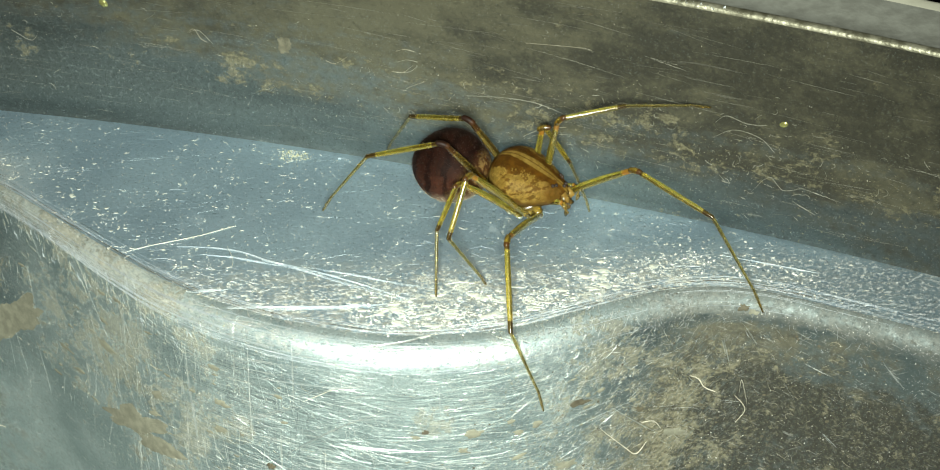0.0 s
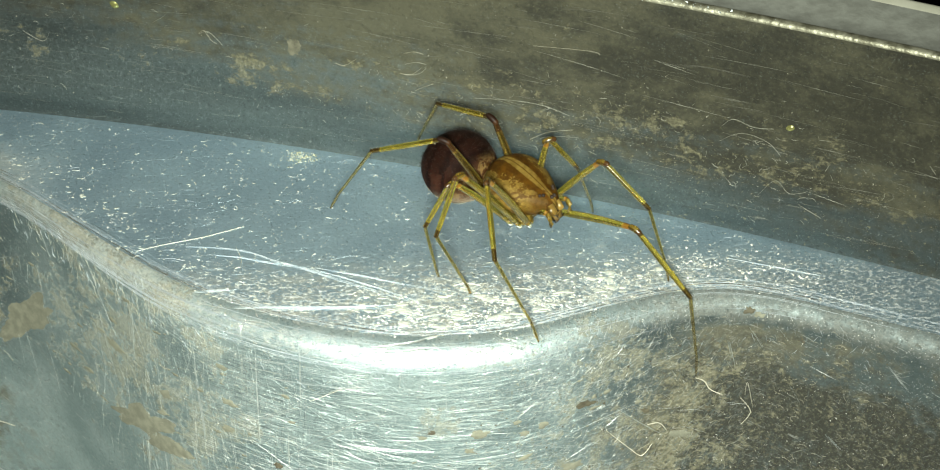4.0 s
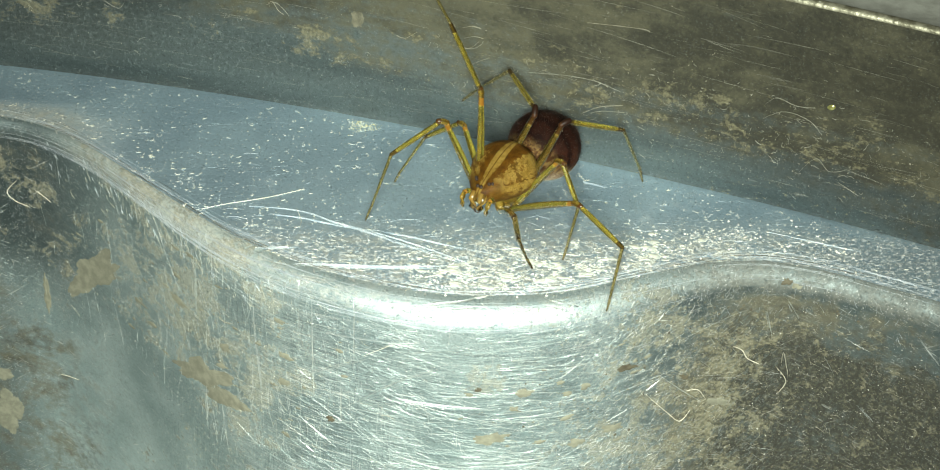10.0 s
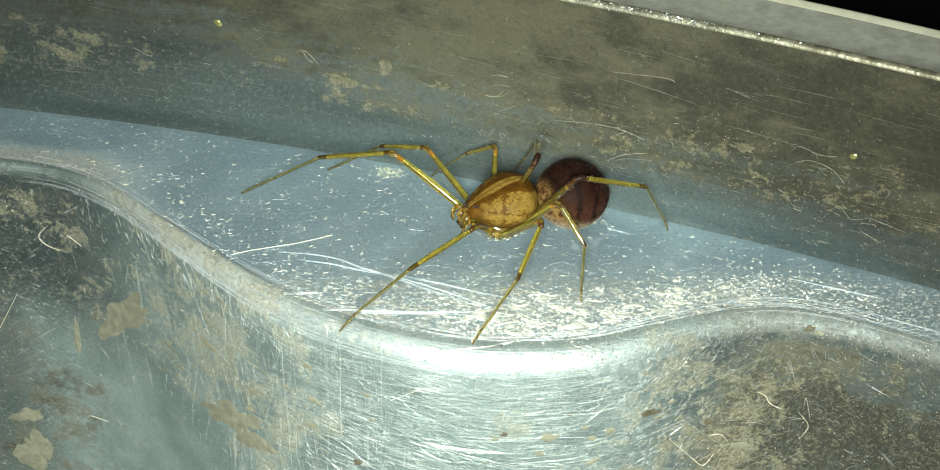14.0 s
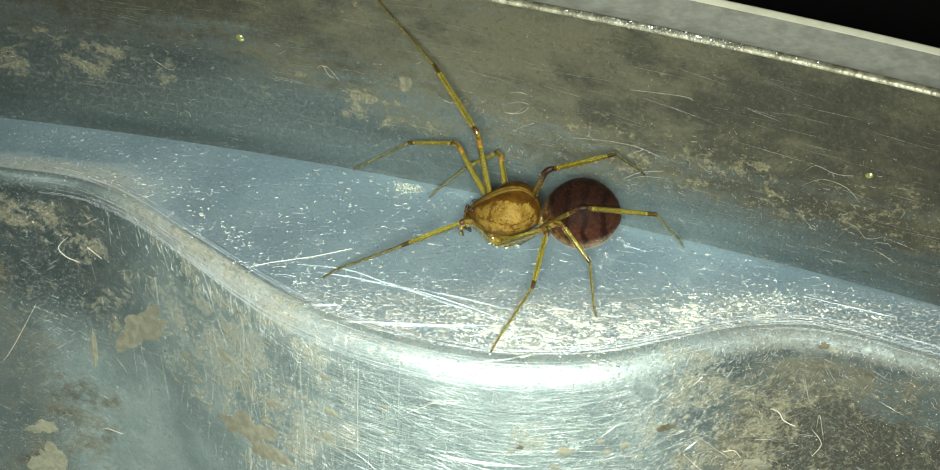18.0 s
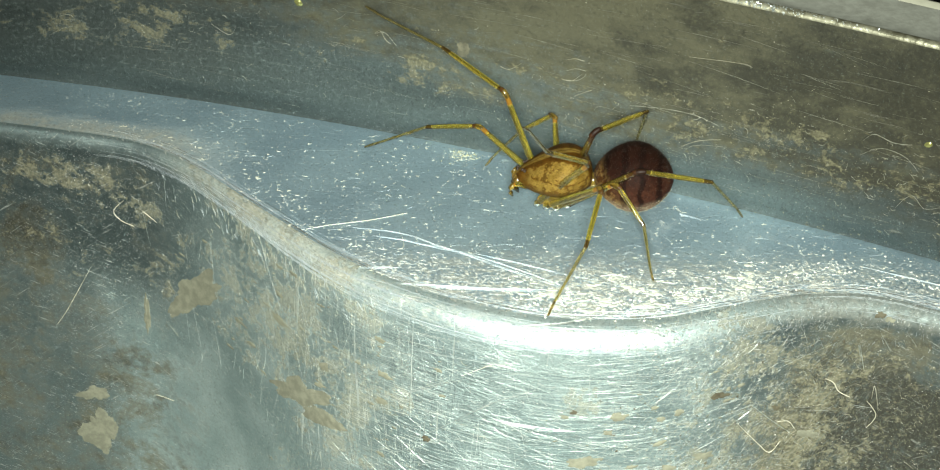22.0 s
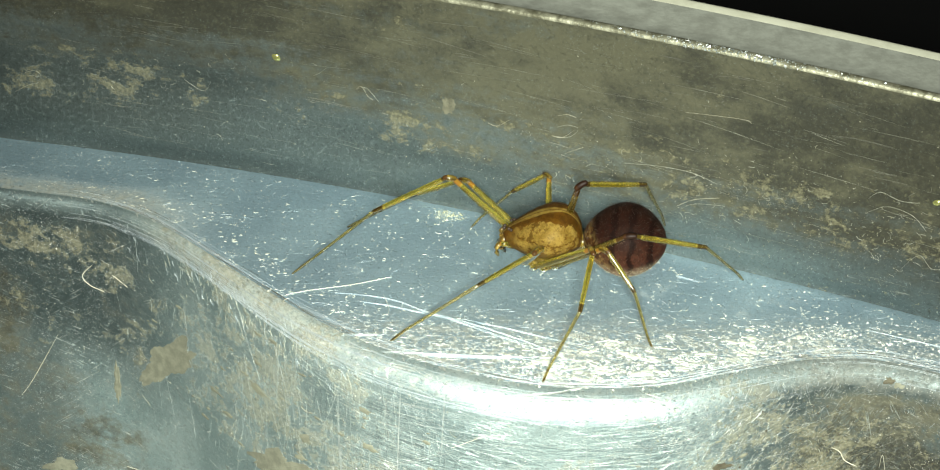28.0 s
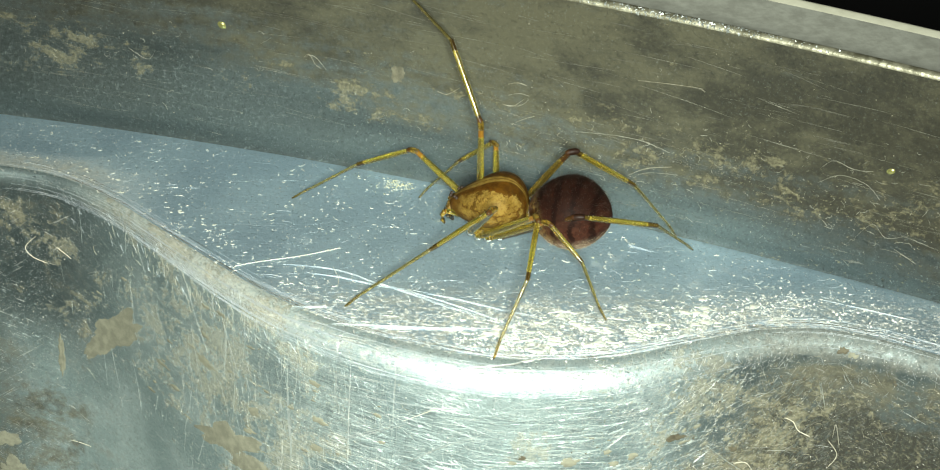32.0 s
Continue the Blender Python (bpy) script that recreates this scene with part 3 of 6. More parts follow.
def abdomen_material():
    """Dark purple-brown with ragged black cross bands, a mottled tan front and a pale belly."""
    k = Nodes("banded_abdomen")
    rag = k.calc("MULTIPLY", k.calc("SUBTRACT", k.noise(2.6, 6, 0.68), 0.5), 0.5)
    fray = k.calc("MULTIPLY", k.calc("SUBTRACT", k.noise(9.0, 5, 0.7), 0.5), 0.3)
    wave = k.calc("SINE", k.calc("MULTIPLY", k.calc("ADD", k.calc("ADD", k.x, rag), fray), 11.0))
    bars = k.step(wave, 0.4, 0.85)
    ground = k.mix(k.step(k.noise(7.0, 6, 0.72), 0.38, 0.62), (0.027, 0.0098, 0.006), (0.046, 0.0175, 0.0105))
    tan = k.mix(k.step(k.noise(5.0, 6, 0.72), 0.44, 0.54), (0.2, 0.125, 0.042), (0.05, 0.02, 0.006))
    front = k.step(k.calc("ADD", k.calc("ADD", k.x, rag), k.calc("MULTIPLY", k.z, -0.75)), -2.2, -1.55)
    colour = k.mix(k.calc("MULTIPLY", bars, 0.75), ground, (0.004, 0.0018, 0.0015))
    colour = k.mix(k.calc("MULTIPLY", k.step(k.calc("ADD", k.calc("ADD", k.z, rag), k.calc("MULTIPLY", fray, 1.5)), 0.0, 0.85), 0.75), colour, (0.007, 0.003, 0.0022))
    colour = k.mix(k.calc("MULTIPLY", front, 0.85), colour, tan)
    belly = k.step(k.calc("ADD", k.calc("ADD", k.z, k.calc("MULTIPLY", rag, 0.7)), fray), -0.1, -0.7)
    colour = k.mix(k.calc("MULTIPLY", belly, k.lerp(bars, 0.8, 0.45)), colour, k.mix(k.step(k.noise(11.0, 4, 0.6), 0.4, 0.6), (0.36, 0.28, 0.2), (0.2, 0.13, 0.085)))
    k.put(k.bsdf.inputs["Base Color"], colour)
    k.put(k.bsdf.inputs["Roughness"], k.lerp(k.noise(10.0, 4), 0.5, 0.7))
    k.put(k.bsdf.inputs["Specular IOR Level"], 0.05)
    k.put(k.bsdf.inputs["Subsurface Weight"], 0.08)
    k.bsdf.inputs["Subsurface Scale"].default_value = 0.12 * MM
    k.bump(k.noise(22.0, 4, 0.6), 0.6, 0.015)
    return k.mat


M_CARAPACE, M_ABDOMEN = carapace_material(), abdomen_material()

# ---- the pan: outer wall, flat ledge, scalloped step ----
def border(x):
    """Where the ledge meets the wall (mm)."""
    return 3.15 - 0.33 * x - 0.00456 * x * x


LOBE_X = (-60, -40, -16, -14, -11.8, -9.5, -7.3, -5.3, -3.4, -1.5, 0.3, 2.1, 4.0, 5.8, 7.8, 9.7, 11.5, 13.2, 30, 60)
LOBE_W = (3, 3, 3.0, 3.0, 4.05, 6.0, 7.75, 8.7, 9.1, 9.2, 9.0, 8.4, 7.5, 6.1, 4.5, 3.4, 3.0, 3.0, 3.0, 3.0)
XS = np.linspace(-60, 60, 961)
_w = np.interp(XS, LOBE_X, LOBE_W)
_k = np.exp(-0.5 * (np.arange(-16, 17) * 0.125 / 0.7) ** 2)
WIDTHS = np.convolve(np.pad(_w, 16, mode="edge"), _k / _k.sum(), mode="valid")


def crest(x):
    """The front of the ledge, before its edge is rounded (mm)."""
    return border(x) - 0.2 - float(np.interp(x, XS, WIDTHS))


WALL_H = 7.8


def arc(cy, cz, r, a0, a1, n):
    return [(cy + r * math.cos(radians(a0 + (a1 - a0) * k / n)), cz + r * math.sin(radians(a0 + (a1 - a0) * k / n))) for k in range(n + 1)]


LEAN_Z = (0.0, 0.08, 0.2, 0.4, 0.6, 0.85, 1.15, 1.6, 2.1, 2.7, 3.6, 5.0, 6.6)
LEAN_Y = (0.05, 0.07, 0.08, 0.07, 0.05, 0.045, 0.06, 0.11, 0.16, 0.2, 0.22, 0.19, 0.13)


def wall_lean(z):
    """How far the wall stands behind the crease: a groove, a soft swell, then upright."""
    return float(np.interp(z, LEAN_Z, LEAN_Y))


def wall_profile(x):
    """(y, z) from the outside of the rolled flange down the inner wall to the crease at the ledge."""
    b = border(x)
    pts = [(b + 3.15, -18), (b + 3.15, 6.9)]
    pts += arc(b + 2.75, WALL_H - 0.4, 0.4, 0, 90, 8)
    pts += [(b + 2.38, WALL_H - 0.01), (b + 1.6, WALL_H - 0.04), (b + 1.1, WALL_H - 0.06), (b + 0.45, WALL_H - 0.05)]
    pts += arc(b + 0.3, WALL_H - 0.2, 0.19, 70, 185, 8)
    return pts + [(b + wall_lean(z), z) for z in (6.6, 5.6, 4.6, 3.6, 2.9, 2.4, 2.0, 1.7, 1.4, 1.15, 0.95, 0.75, 0.6, 0.45, 0.3, 0.18, 0.08, 0.0)]


EDGE_X = (-60, -14, -11, -8, -5, 5, 9, 13, 60)
EDGE_RADII = (0.28, 0.28, 0.42, 0.78, 0.88, 0.88, 0.64, 0.52, 0.52)


def edge_r(x):
    """How round the front edge of the ledge is (mm): sharp at both ends, soft in the bay."""
    return float(np.interp(x, EDGE_X, EDGE_RADII))


def ledge_profile(x):
    b, c = border(x), crest(x)
    ys = [b + 0.05 + (c + edge_r(x) - b - 0.05) * k / 12 for k in range(13)]
    return [(y, 0.0) for y in ys]


def face_profile(x):
    """The rounded edge, the drop and an added, unseen pan bottom that bounces light."""
    c = crest(x)
    r = edge_r(x)
    pts = arc(c + r, -r, r, 90, 180, 12)
    pts += [(c, z) for z in np.linspace(-1.6, -18, 18)]
    pts += arc(c - 2.5, -18, 2.5, 0, -90, 8)
    return pts + [(c - 8, -20.5), (-35, -20.5), (-75, -20.5)]


def sheet(name, profile, mat, label, category, step=1, zones=()):
    xs = XS[::step]
    rows = [profile(float(x)) for x in xs]
    n = len(rows[0])
    verts = [(x * MM, y * MM, z * MM) for x, row in zip(xs, rows) for y, z in row]
    faces = [(i * n + j, i * n + j + 1, (i + 1) * n + j + 1, (i + 1) * n + j) for i in range(len(xs) - 1) for j in range(n - 1)]
    me = bpy.data.meshes.new(name)
    me.from_pydata(verts, [], faces)
    me.polygons.foreach_set("use_smooth", [True] * len(faces))
    for m in (mat, *[z[2] for z in zones]):
        me.materials.append(m)
    for k, (first, last, _) in enumerate(zones):
        for i in range(len(xs) - 1):
            for j in range(first, last):
                me.polygons[i * (n - 1) + j].material_index = k + 1
    return tagged(new(name, me), label, category, kind="structure")


wall = sheet("wall_north", wall_profile, M_WALL, "upright dirty aluminium pan wall with a rolled rim", "pan wall", 2, ((3, 11, M_LIP), (11, 15, M_FLANGE), (15, 22, M_BEAD)))
floor = sheet("ledge", ledge_profile, M_LEDGE, "flat scratched blue-grey aluminium ledge of a pan", "pan ledge", 2)
face = sheet("step_face", face_profile, M_FACE, "scalloped scratched aluminium step below the ledge", "pan step", 2, ((34, 41, M_BOUNCE_BOTTOM),))


# ---- added dark room: unseen walls and ceiling that close off the world's light ----
def slab(name, low, high, label, category):
    """A plain box between two corners, in metres."""
    bm = bmesh.new()
    bmesh.ops.create_cube(bm, size=1)
    size, mid = Vector(high) - Vector(low), (Vector(high) + Vector(low)) / 2
    for v in bm.verts:
        v.co = Vector((v.co.x * size.x, v.co.y * size.y, v.co.z * size.z)) + mid
    me = bpy.data.meshes.new(name)
    bm.to_mesh(me)
    bm.free()
    me.materials.append(M_DARK)
    return tagged(new(name, me), label, category, kind="structure")


slab("floor", (-1.5, -1.5, -0.124), (1.5, 1.5, -0.024), "plain dark floor on which the pan stands", "floor")
slab("ceiling", (-1.5, -1.5, 2.3), (1.5, 1.5, 2.4), "plain dark ceiling, added out of view", "ceiling")
slab("wall_south", (-1.6, -1.6, -0.124), (1.6, -1.5, 2.4), "plain dark wall, added out of view", "wall")
slab("wall_back", (-1.6, 1.5, -0.124), (1.6, 1.6, 2.4), "plain dark wall, added out of view", "wall")
slab("wall_east", (1.5, -1.5, -0.124), (1.6, 1.5, 2.4), "plain dark wall, added out of view", "wall")
slab("wall_west", (-1.6, -1.5, -0.124), (-1.5, 1.5, 2.4), "plain dark wall, added out of view", "wall")

# ---- the spider ----
def mesh_part(name, bm, mat, parent, label="", smooth=True):
    """One mesh object out of a bmesh, under a thing or a part."""
    me = bpy.data.meshes.new(name)
    bm.to_mesh(me)
    bm.free()
    if smooth:
        me.polygons.foreach_set("use_smooth", [True] * len(me.polygons))
    me.materials.append(mat)
    ob = new(name, me)
    ob.parent = parent
    return tagged(ob, label)


def shaped_ball(shape, rings=36, around=48):
    """A closed shell along x; shape(s) gives x, y half-width, top and bottom z (mm) for s in 0..1."""
    bm = bmesh.new()
    loops = []
    for i in range(rings + 1):
        s = 0.004 + 0.992 * i / rings
        x, w, top, low = shape(s)
        mid = 0.5 * (top + low)
        loop = []
        for j in range(around):
            a = 2 * math.pi * j / around
            ca, sa = math.cos(a), math.sin(a)
            z = mid + (top - mid) * sa if sa > 0 else mid + (mid - low) * sa
            loop.append(bm.verts.new((x * MM, w * ca * MM, z * MM)))
        loops.append(loop)
    for a, b in zip(loops, loops[1:]):
        for j in range(around):
            k = (j + 1) % around
            bm.faces.new((a[j], a[k], b[k], b[j]))
    bm.faces.new(loops[0][::-1])
    bm.faces.new(loops[-1])
    bmesh.ops.recalc_face_normals(bm, faces=bm.faces)
    return bm


def tube(points, radii, around=12):
    """A round limb through points (mm) with the radii given; its UV runs along it."""
    bm = bmesh.new()
    uv = bm.loops.layers.uv.new("along")
    pts = [Vector(p) for p in points]
    run = [0.0]
    for a, b in zip(pts, pts[1:]):
        run.append(run[-1] + (b - a).length)
    loops, along = [], {}
    for i, p in enumerate(pts):
        d = (pts[min(i + 1, len(pts) - 1)] - pts[max(i - 1, 0)]).normalized()
        side = d.cross(Vector((0, 0, 1)))
        side = side.normalized() if side.length > 0.05 else Vector((0, 1, 0))
        up = side.cross(d).normalized()
        loop = []
        for j in range(around):
            a = 2 * math.pi * j / around
            v = bm.verts.new((p + radii[i] * (math.cos(a) * side + math.sin(a) * up)) * MM)
            along[v] = (run[i] / run[-1], j / around)
            loop.append(v)
        loops.append(loop)
    for a, b in zip(loops, loops[1:]):
        for j in range(around):
            k = (j + 1) % around
            bm.faces.new((a[j], a[k], b[k], b[j]))
    bm.faces.new(loops[0][::-1])
    bm.faces.new(loops[-1])
    bmesh.ops.recalc_face_normals(bm, faces=bm.faces)
    for f in bm.faces:
        for lp in f.loops:
            s, turn = along[lp.vert]
            if turn == 0 and any(along[o.vert][1] > 0.6 for o in f.loops):
                turn = 1.0
            lp[uv].uv = (s, turn)
    return bm


def limb(length, r0, r1, bulge=0.0, n=14, bend=0.0):
    """A straight limb along x with ball-shaped ends."""
    pts, rad = [], []
    for a in (5, 25, 50, 75):
        pts.append((-r0 * math.cos(radians(a)) * 0.8, 0, 0))
        rad.append(r0 * math.sin(radians(a)))
    for i in range(n + 1):
        s = i / n
        pts.append((length * s, 0, bend * math.sin(math.pi * s)))
        rad.append(r0 + (r1 - r0) * s + bulge * math.sin(math.pi * s))
    for a in (75, 50, 25, 5):
        pts.append((length + r1 * math.cos(radians(a)) * 0.8, 0, 0))
        rad.append(r1 * math.sin(radians(a)))
    return tube(pts, rad)


def bristles(count, place, length, thick, seed):
    """Fine hairs: place(rng) gives a root and its outward normal (mm)."""
    rng = random.Random(seed)
    verts, faces = [], []
    for _ in range(count):
        root, nor = place(rng)
        nor = (nor + Vector((rng.uniform(-1, 1), rng.uniform(-1, 1), rng.uniform(-1, 1))) * 0.45).normalized()
        side = nor.cross(Vector((rng.uniform(-1, 1), rng.uniform(-1, 1), rng.uniform(-1, 1)))).normalized() * thick
        other = nor.cross(side)
        tip = root + nor * length * rng.uniform(0.5, 1.1)
        k = len(verts)
        verts += [(root + side) * MM, (root - side * 0.5 + other * 0.87) * MM, (root - side * 0.5 - other * 0.87) * MM, tip * MM]
        faces += [(k, k + 1, k + 3), (k + 1, k + 2, k + 3), (k + 2, k, k + 3)]
    bm = bmesh.new()
    vs = [bm.verts.new(v) for v in verts]
    for f in faces:
        bm.faces.new([vs[i] for i in f])
    return bm


spider = tagged(new("spider"), "amber long-legged spider with a dark brown striped abdomen", "spider")


def carapace_shape(s):
    """From the rear to the narrow head."""
    x = -1.12 + 2.56 * s
    w = 1.1 * (math.sin(math.pi * s ** 0.88)) ** 0.54 * (1 - 0.34 * max(0, s - 0.4) / 0.6)
    top = -0.12 + 1.32 * (math.sin(math.pi * s ** 0.74)) ** 0.54 * (1 - 0.46 * s)
    low = -0.2 - 0.38 * (math.sin(math.pi * s)) ** 0.6
    return x, max(w, 0.03), top, min(low, top - 0.04)


def abdomen_shape(s):
    x = -3.72 + 2.6 * s
    f = (math.sin(math.pi * s ** 0.95)) ** 0.58
    return x, max(1.2 * f, 0.03), 0.08 + 1.12 * f, 0.02 - 1.06 * f


carapace = mesh_part("carapace", shaped_ball(carapace_shape), M_CARAPACE, spider, "domed amber carapace with brown bands")
abdomen = mesh_part("abdomen", shaped_ball(abdomen_shape), M_ABDOMEN, spider, "round dark brown abdomen with black cross bands")


def abdomen_root(rng, first=math.pi, last=2 * math.pi):
    s, a = rng.uniform(0.03, 0.97), rng.uniform(first, last)
    x, w, top, low = abdomen_shape(s)
    mid = 0.5 * (top + low)
    p = Vector((x, w * math.cos(a), mid + 0.5 * (top - low) * math.sin(a)))
    return p, (p - Vector((-2.42, 0, 0.05))).normalized()


mesh_part("hairs", bristles(1100, lambda rng: abdomen_root(rng, 1.12 * math.pi, 1.88 * math.pi), 0.07, 0.0025, 3), M_HAIR, abdomen, "fine pale hairs", smooth=False)
mesh_part("dark_hairs", bristles(1300, lambda rng: abdomen_root(rng, 0, math.pi), 0.1, 0.004, 4), M_DARK_HAIR, abdomen, "fine dark hairs", smooth=False)
mesh_part("pedicel", tube([(-1.25, 0, -0.12), (-1.1, 0, -0.15), (-0.9, 0, -0.18)], [0.3, 0.24, 0.26]), M_LEG_PLAIN, spider)
mesh_part("sternum", shaped_ball(lambda s: (-0.75 + 1.4 * s, max(0.6 * math.sin(math.pi * s) ** 0.6, 0.03), -0.42, -0.6 - 0.38 * math.sin(math.pi * s) ** 0.6), 14, 24), M_LEG_PLAIN, spider)
for side in (1, -1):
    for ex, ey, ez, er in ((1.33, 0.06, 0.2, 0.06), (1.15, 0.23, 0.29, 0.055), (1.07, 0.3, 0.29, 0.053)):
        bm = bmesh.new()
        bmesh.ops.create_uvsphere(bm, u_segments=14, v_segments=10, radius=er * MM)
        bmesh.ops.translate(bm, vec=Vector((ex, side * ey, ez)) * MM, verts=bm.verts)
        mesh_part("eye", bm, M_EYE, spider, "glossy black eye")
    fang = mesh_part("chelicera", tube([(1.26, side * 0.13, -0.06), (1.4, side * 0.14, -0.28), (1.4, side * 0.13, -0.5), (1.34, side * 0.09, -0.64)], [0.15, 0.15, 0.12, 0.05]), M_JAW, spider, "short amber chelicera")
    mesh_part("fang", tube([(1.35, side * 0.1, -0.6), (1.34, side * 0.06, -0.7), (1.3, side * 0.02, -0.76)], [0.035, 0.03, 0.012], 8), M_EYE, fang)
    palp = mesh_part("pedipalp", tube([(1.0, side * 0.34, -0.3), (1.25, side * 0.44, -0.16), (1.42, side * 0.46, -0.14)], [0.08, 0.085, 0.075]), M_FEMUR, spider, "short golden pedipalp")
    mesh_part("palp_tip", tube([(1.42, side * 0.46, -0.13), (1.52, side * 0.46, -0.3), (1.52, side * 0.44, -0.48), (1.47, side * 0.42, -0.62)], [0.075, 0.08, 0.075, 0.035]), M_LEG_PLAIN, palp)

HIPS = {"1": (0.75, 0.5, -0.55), "2": (0.4, 0.62, -0.62), "3": (0.0, 0.65, -0.62), "4": (-0.4, 0.55, -0.6)}
SOCKETS = {"1": (0.62, 0.46, -0.8), "2": (0.32, 0.54, -0.87), "3": (-0.02, 0.56, -0.87), "4": (-0.34, 0.48, -0.84)}
FEMURS = {"1": 3.48, "2": 3.21, "3": 2.51, "4": 3.09}
LENGTHS = {'1': (3.27, 2.67, 3.47), '2': (3.01, 1.99, 2.59), '3': (2.3, 1.58, 1.95), '4': (2.87, 2.47, 2.69)}
THICK = {"1": 0.9, "2": 0.88, "3": 0.84, "4": 0.92}
limbs = {}


def leg_root(length, radius):
    def place(rng):
        a = rng.uniform(0, 2 * math.pi)
        n = Vector((0.3, math.cos(a), math.sin(a)))
        return Vector((rng.uniform(0.05, 0.97) * length, radius * math.cos(a), radius * math.sin(a))), n
    return place


for leg in ("L1", "L2", "L3", "L4", "R1", "R2", "R3", "R4"):
    side, n = (1 if leg[0] == "L" else -1), leg[1]
    hx, hy, hz = SOCKETS[n]
    fe, ti, me_ = LENGTHS[n]
    fe = FEMURS[n]
    k = THICK[n]
    inner = Vector((hx * 0.55, side * hy * 0.35, hz + 0.12))
    outer = Vector((hx, side * hy, hz))
    mesh_part("coxa", tube([inner.lerp(outer, f) for f in (0.0, 0.3, 0.6, 0.85, 0.97)], [0.1, 0.16, 0.165, 0.14, 0.09]), M_LEG_PLAIN, spider, "plump golden hip joint")
    femur = mesh_part("femur", limb(fe - 0.14, 0.1 * k, 0.092 * k, 0.032 * k, 18, 0.05), M_FEMUR_DARK if n == "4" else M_FEMUR, spider)
    mesh_part("trochanter", tube([(-0.14, 0, 0), (-0.1, 0, 0), (-0.02, 0, 0), (0.08, 0, 0), (0.15, 0, 0)], [0.04, 0.095, 0.118, 0.105, 0.07]), M_FEMUR, femur, "small rounded amber joint")
    mesh_part("hairs", bristles(70, leg_root(fe - 0.2, 0.112 * k), 0.04, 0.0025, 8), M_HAIR, femur, smooth=False)
    tibia = mesh_part("tibia", limb(ti - 0.14, 0.088 * k, 0.078 * k, 0.014 * k), M_TIBIA_DARK if n == "4" else M_TIBIA, spider)
    knee = mesh_part("patella", limb(0.32, 0.1 * k, 0.094 * k, 0.014, 8, 0.02), M_PATELLA if n == "4" else M_PATELLA_BROWN, spider, "dark brown knee joint" if n == "4" else "amber knee joint with a brown end")
    mesh_part("hairs", bristles(110, leg_root(ti, 0.088 * k), 0.05, 0.0025, 5), M_HAIR, tibia, smooth=False)
    meta = mesh_part("metatarsus", limb(me_ * 0.78, 0.064 * k, 0.044 * k), M_META, spider)
    mesh_part("hairs", bristles(80, leg_root(me_ * 0.78, 0.05 * k), 0.04, 0.0025, 6), M_HAIR, meta, smooth=False)
    tarsus = mesh_part("tarsus", limb(me_ * 0.235, 0.046 * k, 0.032 * k, 0.008, 8), M_TARSUS, meta)
    tarsus.matrix_basis = pose(me_ * 0.77 * MM, 0, 0, 0, 7, 0)
    limbs[leg] = (femur, tibia, meta, knee)


# ---- dirt, scratches and lint on the metal ----
def on_wall(u, v, off):
    slope = -0.33 - 0.00912 * u
    n = Vector((slope, -1, 0)).normalized()
    return Vector((u, border(u) + wall_lean(v) - 0.008, v)) + n * off, n


def on_ledge(u, v, off):
    return Vector((u, v, off)), Vector((0, 0, 1))


def on_lip(u, v, off):
    """Flat strip of the ledge behind its rounded edge; v counts back from the edge."""
    return Vector((u, crest(u) + edge_r(u) + v, off)), Vector((0, 0, 1))


def on_face(u, v, off):
    slope = (crest(u + 0.1) - crest(u - 0.1)) / 0.2
    out = Vector((slope, -1, 0)).normalized()
    c, r = crest(u), edge_r(u)
    if v > -r:
        a = math.acos(min(1.0, max(0.0, (r + v) / r)))
        n = (out * math.sin(a) + Vector((0, 0, 1)) * math.cos(a)).normalized()
        return Vector((u, c + r - r * math.sin(a), v)) + n * off, n
    return Vector((u, c, v)) + out * off, out


def on_bead(u, v, off):
    """The thin bead along the top of the wall; v is the angle round it."""
    a = radians(v)
    n = Vector((0, math.cos(a), math.sin(a)))
    return Vector((u, border(u) + 0.3, WALL_H - 0.2)) + n * (0.19 + off), n


def stroke(verts, faces, place, path, width, height, ends=True):
    """A low ridge of triangular section along a path on a surface."""
    spots = [place(u, v, 0.004) for u, v in path]
    rows = []
    for i, (p, n) in enumerate(spots):
        d = spots[min(i + 1, len(spots) - 1)][0] - spots[max(i - 1, 0)][0]
        side = n.cross(d)
        side = side.normalized() if side.length > 1e-6 else Vector((1, 0, 0))
        s = i / (len(spots) - 1)
        w = width * (0.25 + 0.75 * math.sin(math.pi * s) ** 0.5) if ends else width
        k = len(verts)
        verts += [(p + side * w * 0.5) * MM, (p + n * height) * MM, (p - side * w * 0.5) * MM]
        rows.append(k)
    for a, b in zip(rows, rows[1:]):
        faces += [(a, b, b + 1, a + 1), (a + 1, b + 1, b + 2, a + 2)]


def wander(rng, u, v, angle, length, n, curl):
    path = [(u, v)]
    turn = rng.uniform(-curl, curl)
    for _ in range(n):
        angle += turn + rng.uniform(-0.35, 0.35) * curl
        u, v = u + math.cos(angle) * length / n, v + math.sin(angle) * length / n
        path.append((u, v))
    return path


def laid(name, verts, faces, mat, label, category, kind="", group="", smooth=False):
    me = bpy.data.meshes.new(name)
    me.from_pydata([tuple(v) for v in verts], [], faces)
    me.materials.append(mat)
    if smooth:
        me.polygons.foreach_set("use_smooth", [True] * len(faces))
    return tagged(new(name, me), label, category, group, kind)


